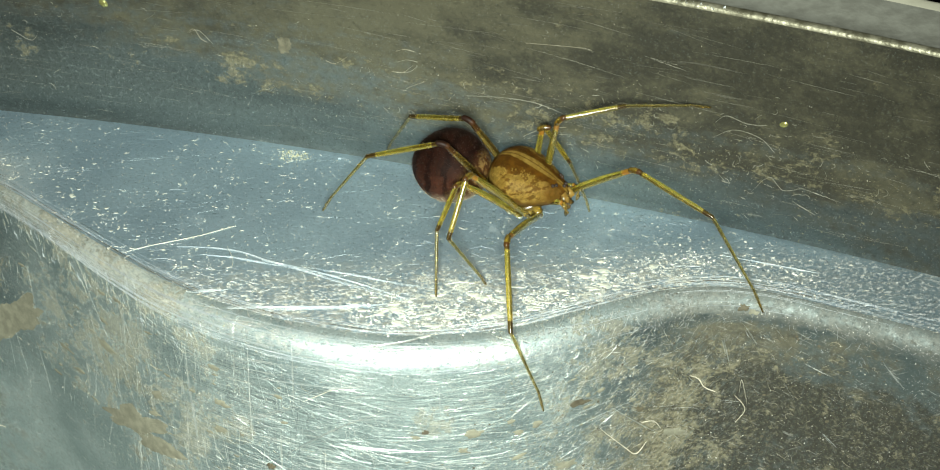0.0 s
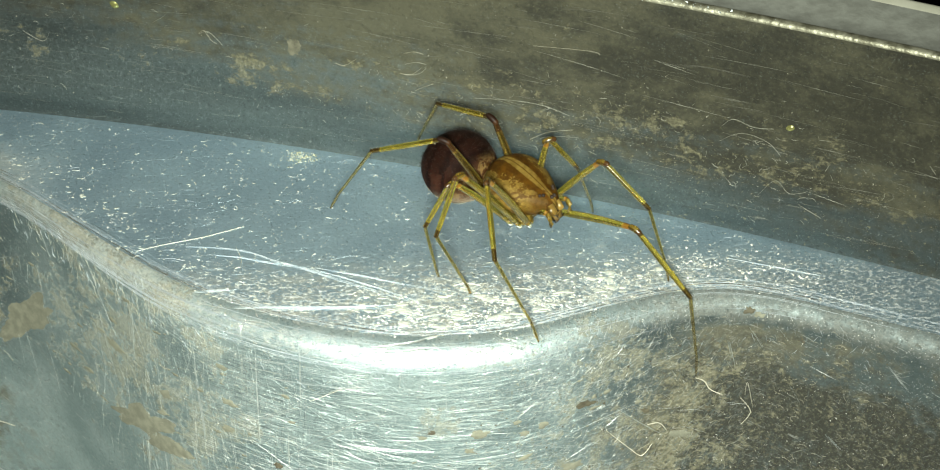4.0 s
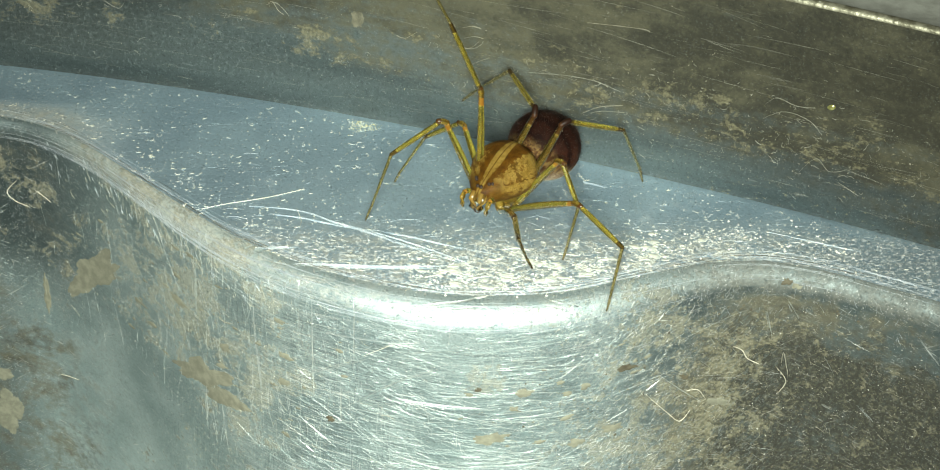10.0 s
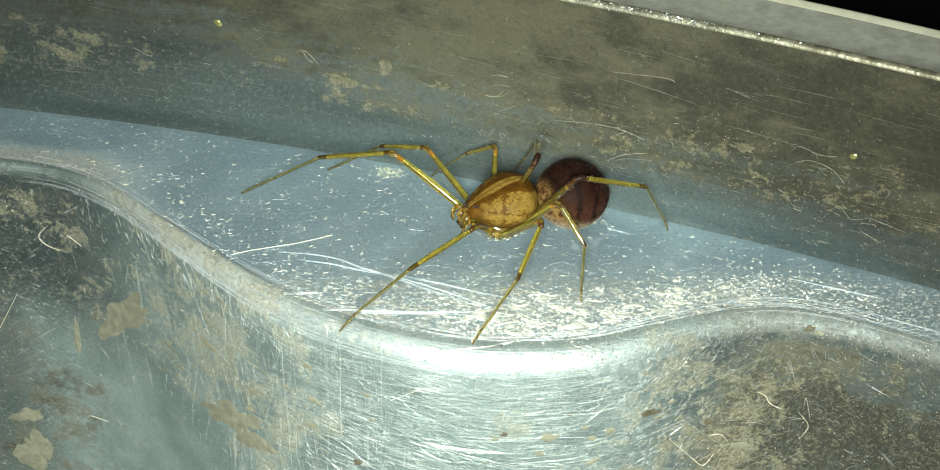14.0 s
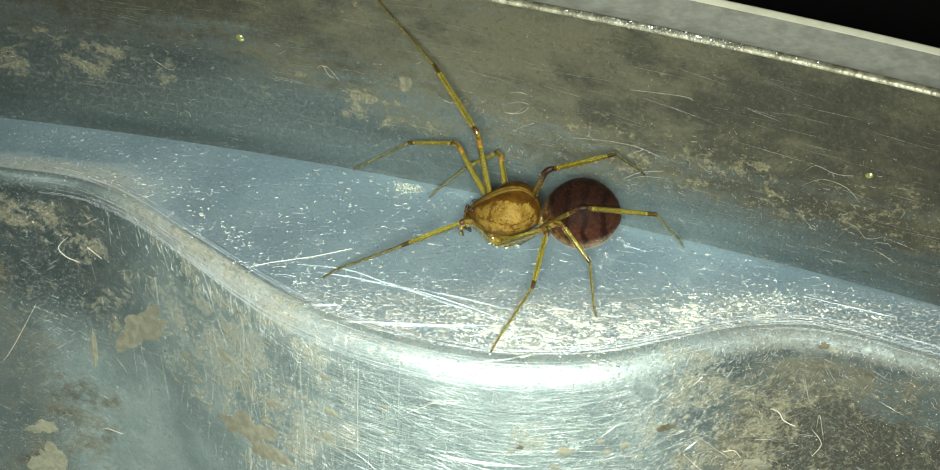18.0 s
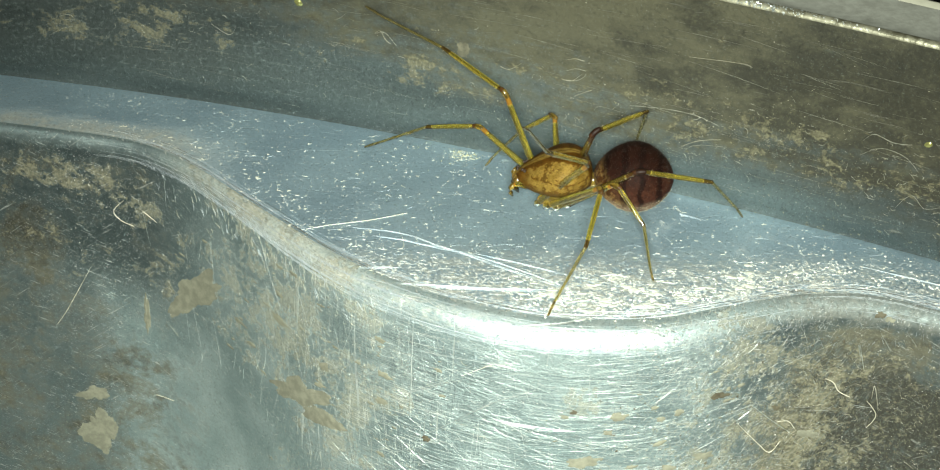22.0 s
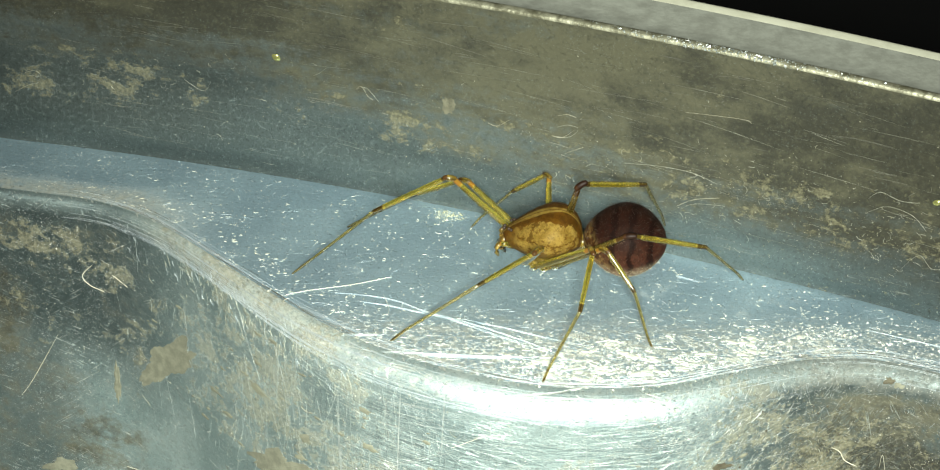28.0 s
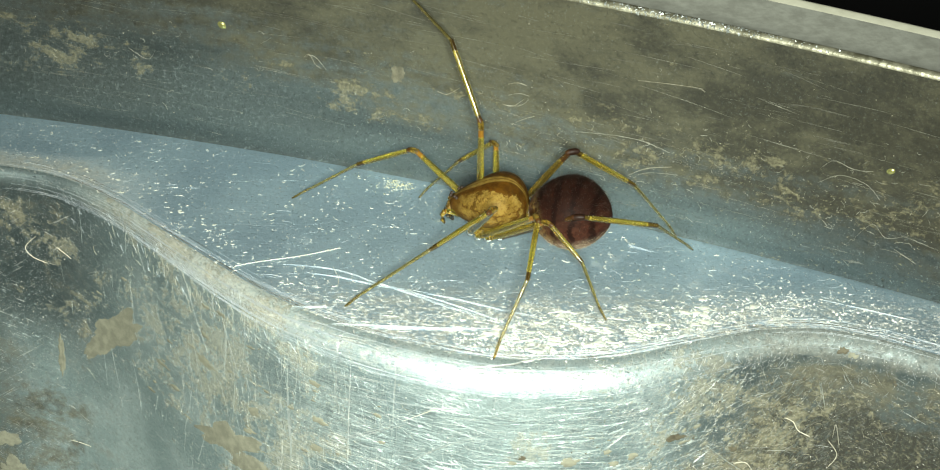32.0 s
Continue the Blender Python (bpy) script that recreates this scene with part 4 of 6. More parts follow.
def keep(place, u, v):
    """Whether a point lies on its piece of the pan."""
    if place is on_ledge:
        return crest(u) + edge_r(u) * 0.9 < v < border(u) - 0.15
    if place is on_wall:
        return 0.25 < v < WALL_H - 0.7
    if place is on_bead:
        return True
    if place is on_lip:
        return 0.02 < v < 1.2
    return -9.5 < v < -0.01


def many(name, place, count, box, angle, length, curl, width, mat, label, seed, weight=None, height=0.012, bend=5):
    rng = random.Random(seed)
    verts, faces, made, tries = [], [], 0, 0
    while made < count and tries < count * 30:
        tries += 1
        u, v = rng.uniform(box[0], box[1]), rng.uniform(box[2], box[3])
        if weight and rng.random() > weight(u, v):
            continue
        long = length[0] * (length[1] / length[0]) ** rng.random()
        a = radians(angle[0] + rng.gauss(0, angle[1]))
        path = wander(rng, u, v, a, long, bend, curl)
        if not all(keep(place, *p) for p in path):
            continue
        stroke(verts, faces, place, path, rng.uniform(*width), height)
        made += 1
    return laid(name, verts, faces, mat, label, "scratches" if mat in (M_SCRATCH, M_FAINT, M_FINE, M_LINE) else "lint", "stuff")


def clumps(u, v, grain=0.9):
    """Dust gathers in loose clouds."""
    return max(0.0, min(1.0, 0.35 + 1.3 * noise.noise(Vector((u * grain, v * grain * 1.6, 3.1))) + 0.5 * noise.noise(Vector((u * 2.7, v * 4, 7.7)))))


def near_edge(u, v):
    return (0.35 if u > 9.5 else 1.0) * clumps(u, v) * bell(v - crest(u), 1.9, 0.55) * (0.25 + 0.75 * bell(u, 5, 4.5))


def bell(x, mid, wide):
    return math.exp(-0.5 * ((x - mid) / wide) ** 2)


many("cross_scratches", on_face, 700, (-8, 9, -9, -0.3), (-2, 18), (0.2, 2.4), 0.008, (0.003, 0.009), M_SCRATCH, "fine bright scratches running across the metal step", 11, lambda u, v: bell(u, -0.3, 3.2), 0.006)
many("slanting_scratches", on_face, 600, (-8, 13, -9, -0.6), (-38, 26), (0.12, 0.9), 0.03, (0.003, 0.011), M_SCRATCH, "short slanting scratches on the metal step", 12, lambda u, v: bell(u, 3, 3.2), 0.006)
many("upright_scratches", on_face, 200, (-15, 2, -9, -0.4), (-88, 6), (0.3, 3.5), 0.03, (0.004, 0.016), M_SCRATCH, "long upright scratches down the metal step", 13, lambda u, v: bell(u, -6, 3.5), 0.006)
many("edge_nicks", on_face, 320, (-14, 14, -1.6, -0.12), (-82, 14), (0.08, 0.35), 0.1, (0.004, 0.014), M_FINE, "small nicks along the rounded metal edge", 14, None, 0.008)
many("edge_lines", on_face, 170, (-16, 13, -0.75, -0.012), (0, 0.12), (1.2, 7.0), 0.0, (0.003, 0.012), M_FINE, "fine lines running along the rounded metal edge", 31, lambda u, v: 1.0 if u < 2 else 0.12, 0.005, 24)
many("lip_lines", on_lip, 120, (-16, 13, 0.03, 0.6), (0, 0.3), (0.8, 5.0), 0.0, (0.003, 0.009), M_FINE, "fine lines along the ledge just behind its edge", 32, lambda u, v: bell(v, 0, 0.3), 0.004, 20)
many("step_lint", on_face, 340, (-16, 15, -8, -0.6), (0, 90), (0.1, 0.5), 0.5, (0.003, 0.01), M_LINT_DULL, "short pale fibres stuck to the dirty step", 15, lambda u, v: 0.15 + bell(u, 10, 4), 0.01, 7)
many("ledge_scratches", on_ledge, 310, (-15, 15, -6, 8), (-8, 35), (0.06, 0.5), 0.05, (0.003, 0.008), M_FINE, "fine bright scratches along the flat ledge", 16, lambda u, v: 0.15 + bell(v, -3.2, 1.2), 0.005)
many("rub_marks", on_ledge, 900, (-9, 14, -6, 1), (2, 50), (0.03, 0.17), 0.3, (0.004, 0.016), M_DUST, "whitish rubbed streaks along the front of the ledge", 26, near_edge, 0.006)
many("ledge_lint", on_ledge, 620, (-15, 15, -6, 8), (0, 90), (0.05, 0.28), 0.8, (0.004, 0.011), M_LINT, "tiny pale fibres lying on the ledge", 17, None, 0.01, 6)
many("wall_scratches", on_wall, 310, (-16, 16, 0.4, 7), (-2, 4), (0.3, 3.0), 0.012, (0.003, 0.009), M_FAINT, "long faint scratches along the pan wall", 18, None, 0.004, 6)
many("wall_lint", on_wall, 230, (-16, 16, 0.6, 6), (-12, 60), (0.06, 0.36), 0.6, (0.005, 0.014), M_LINT_WALL, "curled pale fibres stuck to the dirty wall", 19, lambda u, v: (0.2 + bell(u, 8, 4)) * bell(v, 2.6, 1.1), 0.01, 7)


many("edge_fringe", on_face, 110, (-13, -2.5, -2.0, -0.5), (-86, 8), (0.1, 0.5), 0.06, (0.005, 0.018), M_LINT_WALL, "pale upright wear marks fringing the rounded edge", 34, lambda u, v: bell(v, -0.75, 0.4) * bell(u, -8.2, 2.6), 0.008)
many("edge_dark_lines", on_lip, 70, (-15, 12, 0.02, 0.5), (0, 0.3), (0.6, 3.5), 0.0, (0.006, 0.02), M_SOOT, "thin dark lines along the ledge behind its rounded edge", 35, lambda u, v: bell(v, 0.1, 0.15), 0.003, 16)
many("long_scratches", on_face, 45, (-7, 6, -8.5, -1.0), (-4, 12), (1.2, 4.0), 0.006, (0.004, 0.01), M_SCRATCH, "long straight scratches across the metal step", 36, lambda u, v: bell(u, -1, 3), 0.006, 8)


def flakes(name, place, count, box, size, mat, label, seed, weight):
    """Thin ragged flakes lying on a surface."""
    rng = random.Random(seed)
    verts, faces, made = [], [], 0
    while made < count:
        u, v = rng.uniform(box[0], box[1]), rng.uniform(box[2], box[3])
        if not keep(place, u, v) or rng.random() > weight(u, v):
            continue
        made += 1
        r = size[0] * (size[1] / size[0]) ** (rng.random() ** 1.5)
        k, m, turn, long, ph = len(verts), 22, rng.uniform(-0.3, 0.3), rng.uniform(0.3, 0.7), rng.uniform(0, 40)
        verts.append(place(u, v, 0.014)[0] * MM)
        for ring, lift in ((0.8, 0.012), (1.0, 0.002)):
            for j in range(m):
                a = 2 * math.pi * j / m
                w = r * ring * (1 + 0.75 * noise.noise(Vector((1.6 * math.cos(a), 1.6 * math.sin(a), ph))) + rng.uniform(-0.12, 0.12))
                x, y = w * math.cos(a), w * long * math.sin(a)
                verts.append(place(u + x * math.cos(turn) - y * math.sin(turn), v + x * math.sin(turn) + y * math.cos(turn), lift)[0] * MM)
        for j in range(m):
            n = (j + 1) % m
            faces += [(k, k + 1 + j, k + 1 + n), (k + 1 + j, k + 1 + m + j, k + 1 + m + n, k + 1 + n)]
    return laid(name, verts, faces, mat, label, "flakes", "stuff", smooth=True)


flakes("cream_flakes", on_ledge, 300, (-1.5, 8.5, -6, 0), (0.02, 0.2), M_FLAKE, "ragged cream flakes along the front of the ledge", 51, lambda u, v: clumps(u, v, 1.3) ** 2 * bell(v - crest(u), 1.95, 0.4) * bell(u, 2.6, 2.4))
flakes("left_flakes", on_ledge, 90, (-14, -3, -5, 4), (0.015, 0.1), M_FLAKE, "small ragged pale flakes on the ledge", 52, lambda u, v: bell(v - crest(u), 2.0, 0.6))
flakes("step_flakes", on_face, 70, (-14, -3, -7, -1.2), (0.03, 0.3), M_CRUST, "ragged tan flakes of dirt on the metal step", 53, lambda u, v: bell(u, -8, 3))
flakes("right_flakes", on_face, 60, (0.5, 11, -6, -1.6), (0.03, 0.32), M_CRUST, "ragged tan flakes of dirt on the stained step", 54, lambda u, v: bell(u, 4.8, 1.8))


def specks(name, place, count, box, size, mat, label, seed, weight=None):
    """Small uneven grains."""
    rng = random.Random(seed)
    verts, faces, made, tries = [], [], 0, 0
    while made < count and tries < count * 30:
        tries += 1
        u, v = rng.uniform(box[0], box[1]), rng.uniform(box[2], box[3])
        if not keep(place, u, v) or (weight and rng.random() > weight(u, v)):
            continue
        r = size[0] * (size[1] / size[0]) ** (rng.random() ** 1.6)
        p, n = place(u, v, 0.0)
        a = n.cross(Vector((0.3, 0.2, 0.93))).normalized()
        b = n.cross(a)
        k, m, ph, long = len(verts), 6, rng.uniform(0, 6.3), rng.uniform(0.5, 1.0)
        for j in range(m):
            q = 2 * math.pi * j / m
            rr = r * rng.uniform(0.6, 1.2)
            x, y = rr * math.cos(q), rr * math.sin(q) * long
            verts.append((p + a * (x * math.cos(ph) - y * math.sin(ph)) + b * (x * math.sin(ph) + y * math.cos(ph))) * MM)
        verts.append((p + n * r * rng.uniform(0.3, 0.8)) * MM)
        faces += [(k + j, k + (j + 1) % m, k + m) for j in range(m)]
        made += 1
    return laid(name, verts, faces, mat, label, "dust", "stuff")


specks("ledge_dust", on_ledge, 3200, (-17, 16, -6, 9), (0.006, 0.03), M_DUST, "pale dust grains scattered over the flat ledge", 21, lambda u, v: clumps(u, v) * (0.45 + 0.55 * bell(v - crest(u), 1.5, 1.2)))
specks("rubbed_edge_dust", on_ledge, 900, (-1, 13, -5.5, -1.5), (0.012, 0.06), M_DUST, "whitish rubbed crumbs along the ledge's front", 22, lambda u, v: bell(v - crest(u), 1.6, 0.6))
specks("crease_dust", on_ledge, 500, (-17, 16, -6, 9), (0.006, 0.022), M_DUST, "pale dust gathered along the crease of the ledge", 27, lambda u, v: bell(v - border(u), -0.2, 0.07))
specks("wall_dust", on_wall, 900, (-17, 16, 0.3, 7), (0.006, 0.025), M_LINT_DULL, "pale dust grains stuck to the pan wall", 23, lambda u, v: (0.2 + bell(u, 7, 5)) * (0.12 + bell(v, 2.2, 1.0)))
specks("step_dust", on_face, 2600, (-17, 16, -9, -0.2), (0.006, 0.028), M_DUST, "pale grains stuck to the metal step", 24)
specks("step_grit", on_face, 500, (2, 16, -9, -1.0), (0.015, 0.07), M_SOOT, "dark gritty specks on the stained step", 25, lambda u, v: bell(u, 11, 4))


specks("yellow_crumbs", on_ledge, 260, (-3.6, -1.6, 3.0, 4.2), (0.012, 0.06), M_YELLOW, "heap of yellowish crumbs by the crease of the ledge", 37, lambda u, v: bell(u, -2.75, 0.28) * bell(v, 3.62, 0.2))
# Bright grains that stand in for the sparkle of light on the bead.
specks("bead_glints", on_bead, 420, (-4, 12, 85, 165), (0.012, 0.06), M_SCRATCH, "bright chips added as glints along the bead of the rim", 33, lambda u, v: bell(u, 5.5, 1.9))


def patch(place, u, v, wide, high, turn, ragged, mat, name, label, seed):
    """A thin crust with an uneven outline, lying on a surface."""
    rng = random.Random(seed)
    m, rings = 150, 4
    ph = [rng.uniform(0, 6.3) for _ in range(12)]
    verts, faces = [], []
    tilt = (crest(u + 0.4) - crest(u - 0.4)) / 0.8 * 0.78 if place is on_face else 0.0
    p, n = place(u, v, 0.015)
    verts.append(p * MM)
    for i in range(1, rings + 1):
        s = i / rings
        for j in range(m):
            a = 2 * math.pi * j / m
            r = 1 + ragged * sum(math.sin((k + 2) * a + ph[k]) / (k + 1.4) for k in range(6)) + rng.uniform(-0.05, 0.05) * (i == rings)
            r += (0.34 * noise.noise(Vector((1.7 * math.cos(a), 1.7 * math.sin(a), seed * 1.7))) + 0.2 * noise.noise(Vector((4.5 * math.cos(a), 4.5 * math.sin(a), seed * 2.3)))) * (0.4 + 0.6 * s)
            x, y = 0.5 * wide * r * s * math.cos(a), 0.5 * high * r * s * math.sin(a)
            c, d = math.cos(radians(turn)), math.sin(radians(turn))
            q, n = place(u + x * c - y * d, v + x * d + y * c - tilt * (x * c - y * d), (0.012 if i < rings else 0.0) + 0.01 * rng.random() * (i < rings))
            verts.append(q * MM)
    for j in range(m):
        k = (j + 1) % m
        faces.append((0, 1 + j, 1 + k))
        for i in range(rings - 1):
            a, b = 1 + i * m, 1 + (i + 1) * m
            faces.append((a + j, b + j, b + k, a + k))
    return laid(name, verts, faces, mat, label, "dirt", group="dirt patches on the pan", smooth=True)


PATCHES = (
    ("ft", -12.21, -5.45, 1.18, 2.36, -60, 0.3),
    ("ft", -8.11, -6.31, 1.86, 1.12, -15, 0.2),
    ("ft", -7.26, -6.79, 0.69, 1.49, 60, 0.2),
    ("ft", -16.59, -13.68, 1.37, 1.99, 0, 0.25),
    ("ft", 10.9, -0.42, 0.25, 0.2, 0, 0.4),
    ("fd", 10.6, -0.33, 0.26, 0.22, 0, 0.3),
    ("ft", -14.25, -7.49, 0.27, 1.74, 0, 0.2),
    ("fd", 5.70, -2.96, 0.51, 0.30, 20, 0.3),
    ("fd", 7.65, -4.04, 0.27, 0.20, 0, 0.3),
    ("fd", 1.05, -3.07, 0.20, 0.20, 0, 0.2),
    ("fd", -3.66, -5.45, 0.27, 0.25, 0, 0.2),
    ("ft", -16.70, -11.84, 0.98, 0.75, 0, 0.3),
    ("wt", -2.86, 3.80, 0.39, 0.60, 0, 0.2),
)
for k, (kind, u, v, wide, high, turn, ragged) in enumerate(PATCHES):
    place = {"f": on_face, "l": on_ledge, "w": on_wall}[kind[0]]
    mat, name, label = {
        "t": (M_CRUST, "dirt_patch", "flat tan patch of dried dirt stuck to the metal"),
        "p": (M_PALE, "residue_patch", "faint pale patch of dried residue on the metal"),
        "d": (M_SOOT, "grime_spot", "dark brown spot of grime on the metal"),
        "y": (M_YELLOW, "crumb_patch", "yellowish crumbly patch stuck to the metal"),
    }[kind[1]]
    if kind[0] == "w":
        mat = {"t": M_WALL_DIRT, "p": M_WALL_DIRT, "y": M_WALL_YELLOW, "d": M_SOOT}[kind[1]]
    patch(place, u, v, wide, high, turn, ragged, mat, name, label, 40 + k)


def drop(u, v, r, label):
    """A small shiny dried drop on the wall."""
    p, n = on_wall(u, v, 0.0)
    a = n.cross(Vector((0, 0, 1))).normalized()
    b = n.cross(a)
    rng = random.Random(int(u * 10))
    verts, faces = [(p + n * r * 0.4) * MM], []
    for i in (1, 2, 3):
        s = i / 3
        for j in range(16):
            q = 2 * math.pi * j / 16
            w = r * s * (1 + 0.18 * math.sin(2 * q + u) + rng.uniform(-0.06, 0.06))
            verts.append((p + a * w * 1.4 * math.cos(q) + b * w * math.sin(q) + n * (r * 0.4 * (1 - s * s) - (0.02 if i == 3 else 0))) * MM)
    for j in range(16):
        k = (j + 1) % 16
        faces += [(0, 1 + j, 1 + k), (1 + j, 17 + j, 17 + k, 1 + k), (17 + j, 33 + j, 33 + k, 17 + k)]
    return laid("dried_drop", verts, faces, M_DROP, label, "drop", group="dried drops on the wall", smooth=True)


drop(11.9, 4.15, 0.11, "small shiny yellowish dried drop on the wall")
drop(-8.51, 4.56, 0.13, "small shiny yellowish dried drop on the wall")


def fibre(place, path, thick, mat, name, label, group):
    verts, faces = [], []
    smooth = []
    pts = [np.array(p) for p in path]
    for i in range(len(pts) - 1):
        a, b = pts[max(i - 1, 0)], pts[min(i + 2, len(pts) - 1)]
        for s in np.linspace(0, 1, 9)[:-1]:
            m0, m1 = 0.5 * (pts[i + 1] - a), 0.5 * (b - pts[i])
            smooth.append((2 * s**3 - 3 * s**2 + 1) * pts[i] + (s**3 - 2 * s**2 + s) * m0 + (3 * s**2 - 2 * s**3) * pts[i + 1] + (s**3 - s**2) * m1)
    smooth.append(pts[-1])
    if name == "scratch":
        rng = random.Random(int(abs(path[0][0]) * 100))
        for _ in range(5):
            shift, lean = rng.uniform(-0.045, 0.045), rng.uniform(-0.03, 0.03)
            a = rng.randint(0, len(smooth) // 3)
            b = rng.randint(2 * len(smooth) // 3, len(smooth))
            side = np.array((shift, 0)) if abs(pts[0][0] - pts[-1][0]) < 0.3 else np.array((0, shift))
            stroke(verts, faces, place, [tuple(p + side + side * lean * i) for i, p in enumerate(smooth)][a:b], thick * rng.uniform(0.2, 0.45), 0.005)
    else:
        stroke(verts, faces, place, [tuple(p) for p in smooth], thick, 0.015)
    return laid(name, verts, faces, mat, label, "scratch" if name == "scratch" else "fibre", group=group)


fibre(on_ledge, ((-7.77, -0.96), (-7.06, -0.71), (-5.70, -0.35), (-4.52, 0.09)), 0.011, M_LINT, "fibre", "short tapered white fibre lying on the ledge", "lint fibres on the pan")
fibre(on_ledge, ((-6.60, -0.76), (-5.50, -0.85), (-4.39, -1.11), (-3.47, -1.61), (-2.20, -2.24), (-0.77, -2.99), (1.00, -3.82)), 0.040, M_LINE, "scratch", "thin bright scratch in the aluminium", "scratches in the pan")
fibre(on_ledge, ((-6.21, -1.13), (-4.75, -1.37), (-3.65, -1.72), (-2.56, -2.03)), 0.019, M_LINE, "scratch", "thin bright scratch in the aluminium", "scratches in the pan")
fibre(on_ledge, ((-2.38, -2.01), (-1.12, -2.36), (0.13, -2.81), (1.73, -3.31)), 0.022, M_LINE, "scratch", "thin bright scratch in the aluminium", "scratches in the pan")
fibre(on_ledge, ((-3.65, -1.58), (-2.20, -2.16), (-0.76, -2.85), (0.82, -3.72)), 0.029, M_LINE, "scratch", "thin bright scratch in the aluminium", "scratches in the pan")
fibre(on_ledge, ((-4.67, -3.73), (-3.25, -3.78), (-1.48, -3.84), (0.82, -3.78)), 0.032, M_LINE, "scratch", "thin bright scratch in the aluminium", "scratches in the pan")
fibre(on_ledge, ((-3.96, -3.87), (-1.84, -3.90), (-0.07, -3.89)), 0.021, M_LINE, "scratch", "thin bright scratch in the aluminium", "scratches in the pan")
fibre(on_ledge, ((-5.94, -2.95), (-5.23, -2.91), (-4.34, -2.85)), 0.018, M_LINE, "scratch", "thin bright scratch in the aluminium", "scratches in the pan")
fibre(on_ledge, ((10.17, -2.12), (11.73, -2.68), (13.01, -3.15)), 0.024, M_LINE, "scratch", "thin bright scratch in the aluminium", "scratches in the pan")
fibre(on_face, ((-5.15, -4.33), (-3.79, -3.35), (-2.29, -2.27)), 0.040, M_SCRATCH, "scratch", "thin bright scratch in the aluminium", "scratches in the pan")
fibre(on_face, ((-2.10, -1.86), (-1.55, -1.53), (-0.67, -1.27)), 0.060, M_SCRATCH, "scratch", "thin bright scratch in the aluminium", "scratches in the pan")
fibre(on_face, ((-4.42, -1.89), (-2.97, -1.67), (-1.55, -1.53), (-0.16, -1.61)), 0.030, M_SCRATCH, "scratch", "thin bright scratch in the aluminium", "scratches in the pan")
fibre(on_face, ((-4.65, -1.30), (-3.47, -1.08), (-1.53, -0.89)), 0.026, M_SCRATCH, "scratch", "thin bright scratch in the aluminium", "scratches in the pan")
fibre(on_face, ((-6.01, -1.66), (-6.03, -3.53), (-5.97, -5.03), (-6.02, -7.05)), 0.050, M_SCRATCH, "scratch", "thin bright scratch in the aluminium", "scratches in the pan")
fibre(on_face, ((-4.07, -0.65), (-4.14, -2.55), (-4.18, -5.10)), 0.036, M_SCRATCH, "scratch", "thin bright scratch in the aluminium", "scratches in the pan")
fibre(on_face, ((-8.04, -6.39), (-8.13, -8.80)), 0.040, M_SCRATCH, "scratch", "thin bright scratch in the aluminium", "scratches in the pan")
fibre(on_face, ((-7.99, -0.99), (-8.08, -2.55), (-8.20, -4.18)), 0.040, M_SCRATCH, "scratch", "thin bright scratch in the aluminium", "scratches in the pan")
fibre(on_face, ((-1.65, -3.86), (-0.22, -3.84), (1.93, -3.91)), 0.034, M_SCRATCH, "scratch", "thin bright scratch in the aluminium", "scratches in the pan")
fibre(on_face, ((-3.93, -5.51), (-1.62, -3.22), (-0.17, -2.27)), 0.020, M_SCRATCH, "scratch", "thin bright scratch in the aluminium", "scratches in the pan")
fibre(on_face, ((10.07, -1.50), (10.33, -2.60)), 0.030, M_SCRATCH, "scratch", "thin bright scratch in the aluminium", "scratches in the pan")
fibre(on_face, ((14.53, -1.23), (15.29, -2.14)), 0.030, M_SCRATCH, "scratch", "thin bright scratch in the aluminium", "scratches in the pan")
fibre(on_face, ((10.64, -0.87), (11.09, -1.63)), 0.024, M_SCRATCH, "scratch", "thin bright scratch in the aluminium", "scratches in the pan")
fibre(on_face, ((6.54, -3.39), (7.56, -4.57), (8.37, -5.34)), 0.022, M_SCRATCH, "scratch", "thin bright scratch in the aluminium", "scratches in the pan")
fibre(on_face, ((13.13, -4.62), (13.70, -5.18)), 0.028, M_SCRATCH, "scratch", "thin bright scratch in the aluminium", "scratches in the pan")
fibre(on_face, ((3.37, -2.92), (4.45, -2.01)), 0.020, M_SCRATCH, "scratch", "thin bright scratch in the aluminium", "scratches in the pan")
fibre(on_face, ((9.17, -3.00), (9.46, -3.18), (9.67, -3.54), (10.05, -3.75)), 0.030, M_LINT, "fibre", "thin pale fibre stuck to the metal", "lint fibres on the pan")
fibre(on_face, ((10.60, -3.82), (10.95, -4.36), (10.71, -4.97)), 0.022, M_LINT, "fibre", "thin pale fibre stuck to the metal", "lint fibres on the pan")
fibre(on_face, ((6.39, -4.34), (7.21, -5.48), (7.63, -5.96), (7.95, -5.54)), 0.026, M_LINT, "fibre", "thin pale fibre stuck to the metal", "lint fibres on the pan")
fibre(on_face, ((7.75, -4.65), (8.14, -4.71), (8.39, -5.09)), 0.022, M_LINT, "fibre", "thin pale fibre stuck to the metal", "lint fibres on the pan")
fibre(on_face, ((-16.24, -5.71), (-16.86, -6.94), (-17.43, -8.04), (-17.87, -8.74)), 0.024, M_LINT, "fibre", "thin pale fibre stuck to the metal", "lint fibres on the pan")
fibre(on_face, ((-14.72, -2.45), (-15.14, -3.00), (-14.91, -3.37), (-14.43, -3.52)), 0.030, M_LINT, "fibre", "thin pale fibre stuck to the metal", "lint fibres on the pan")
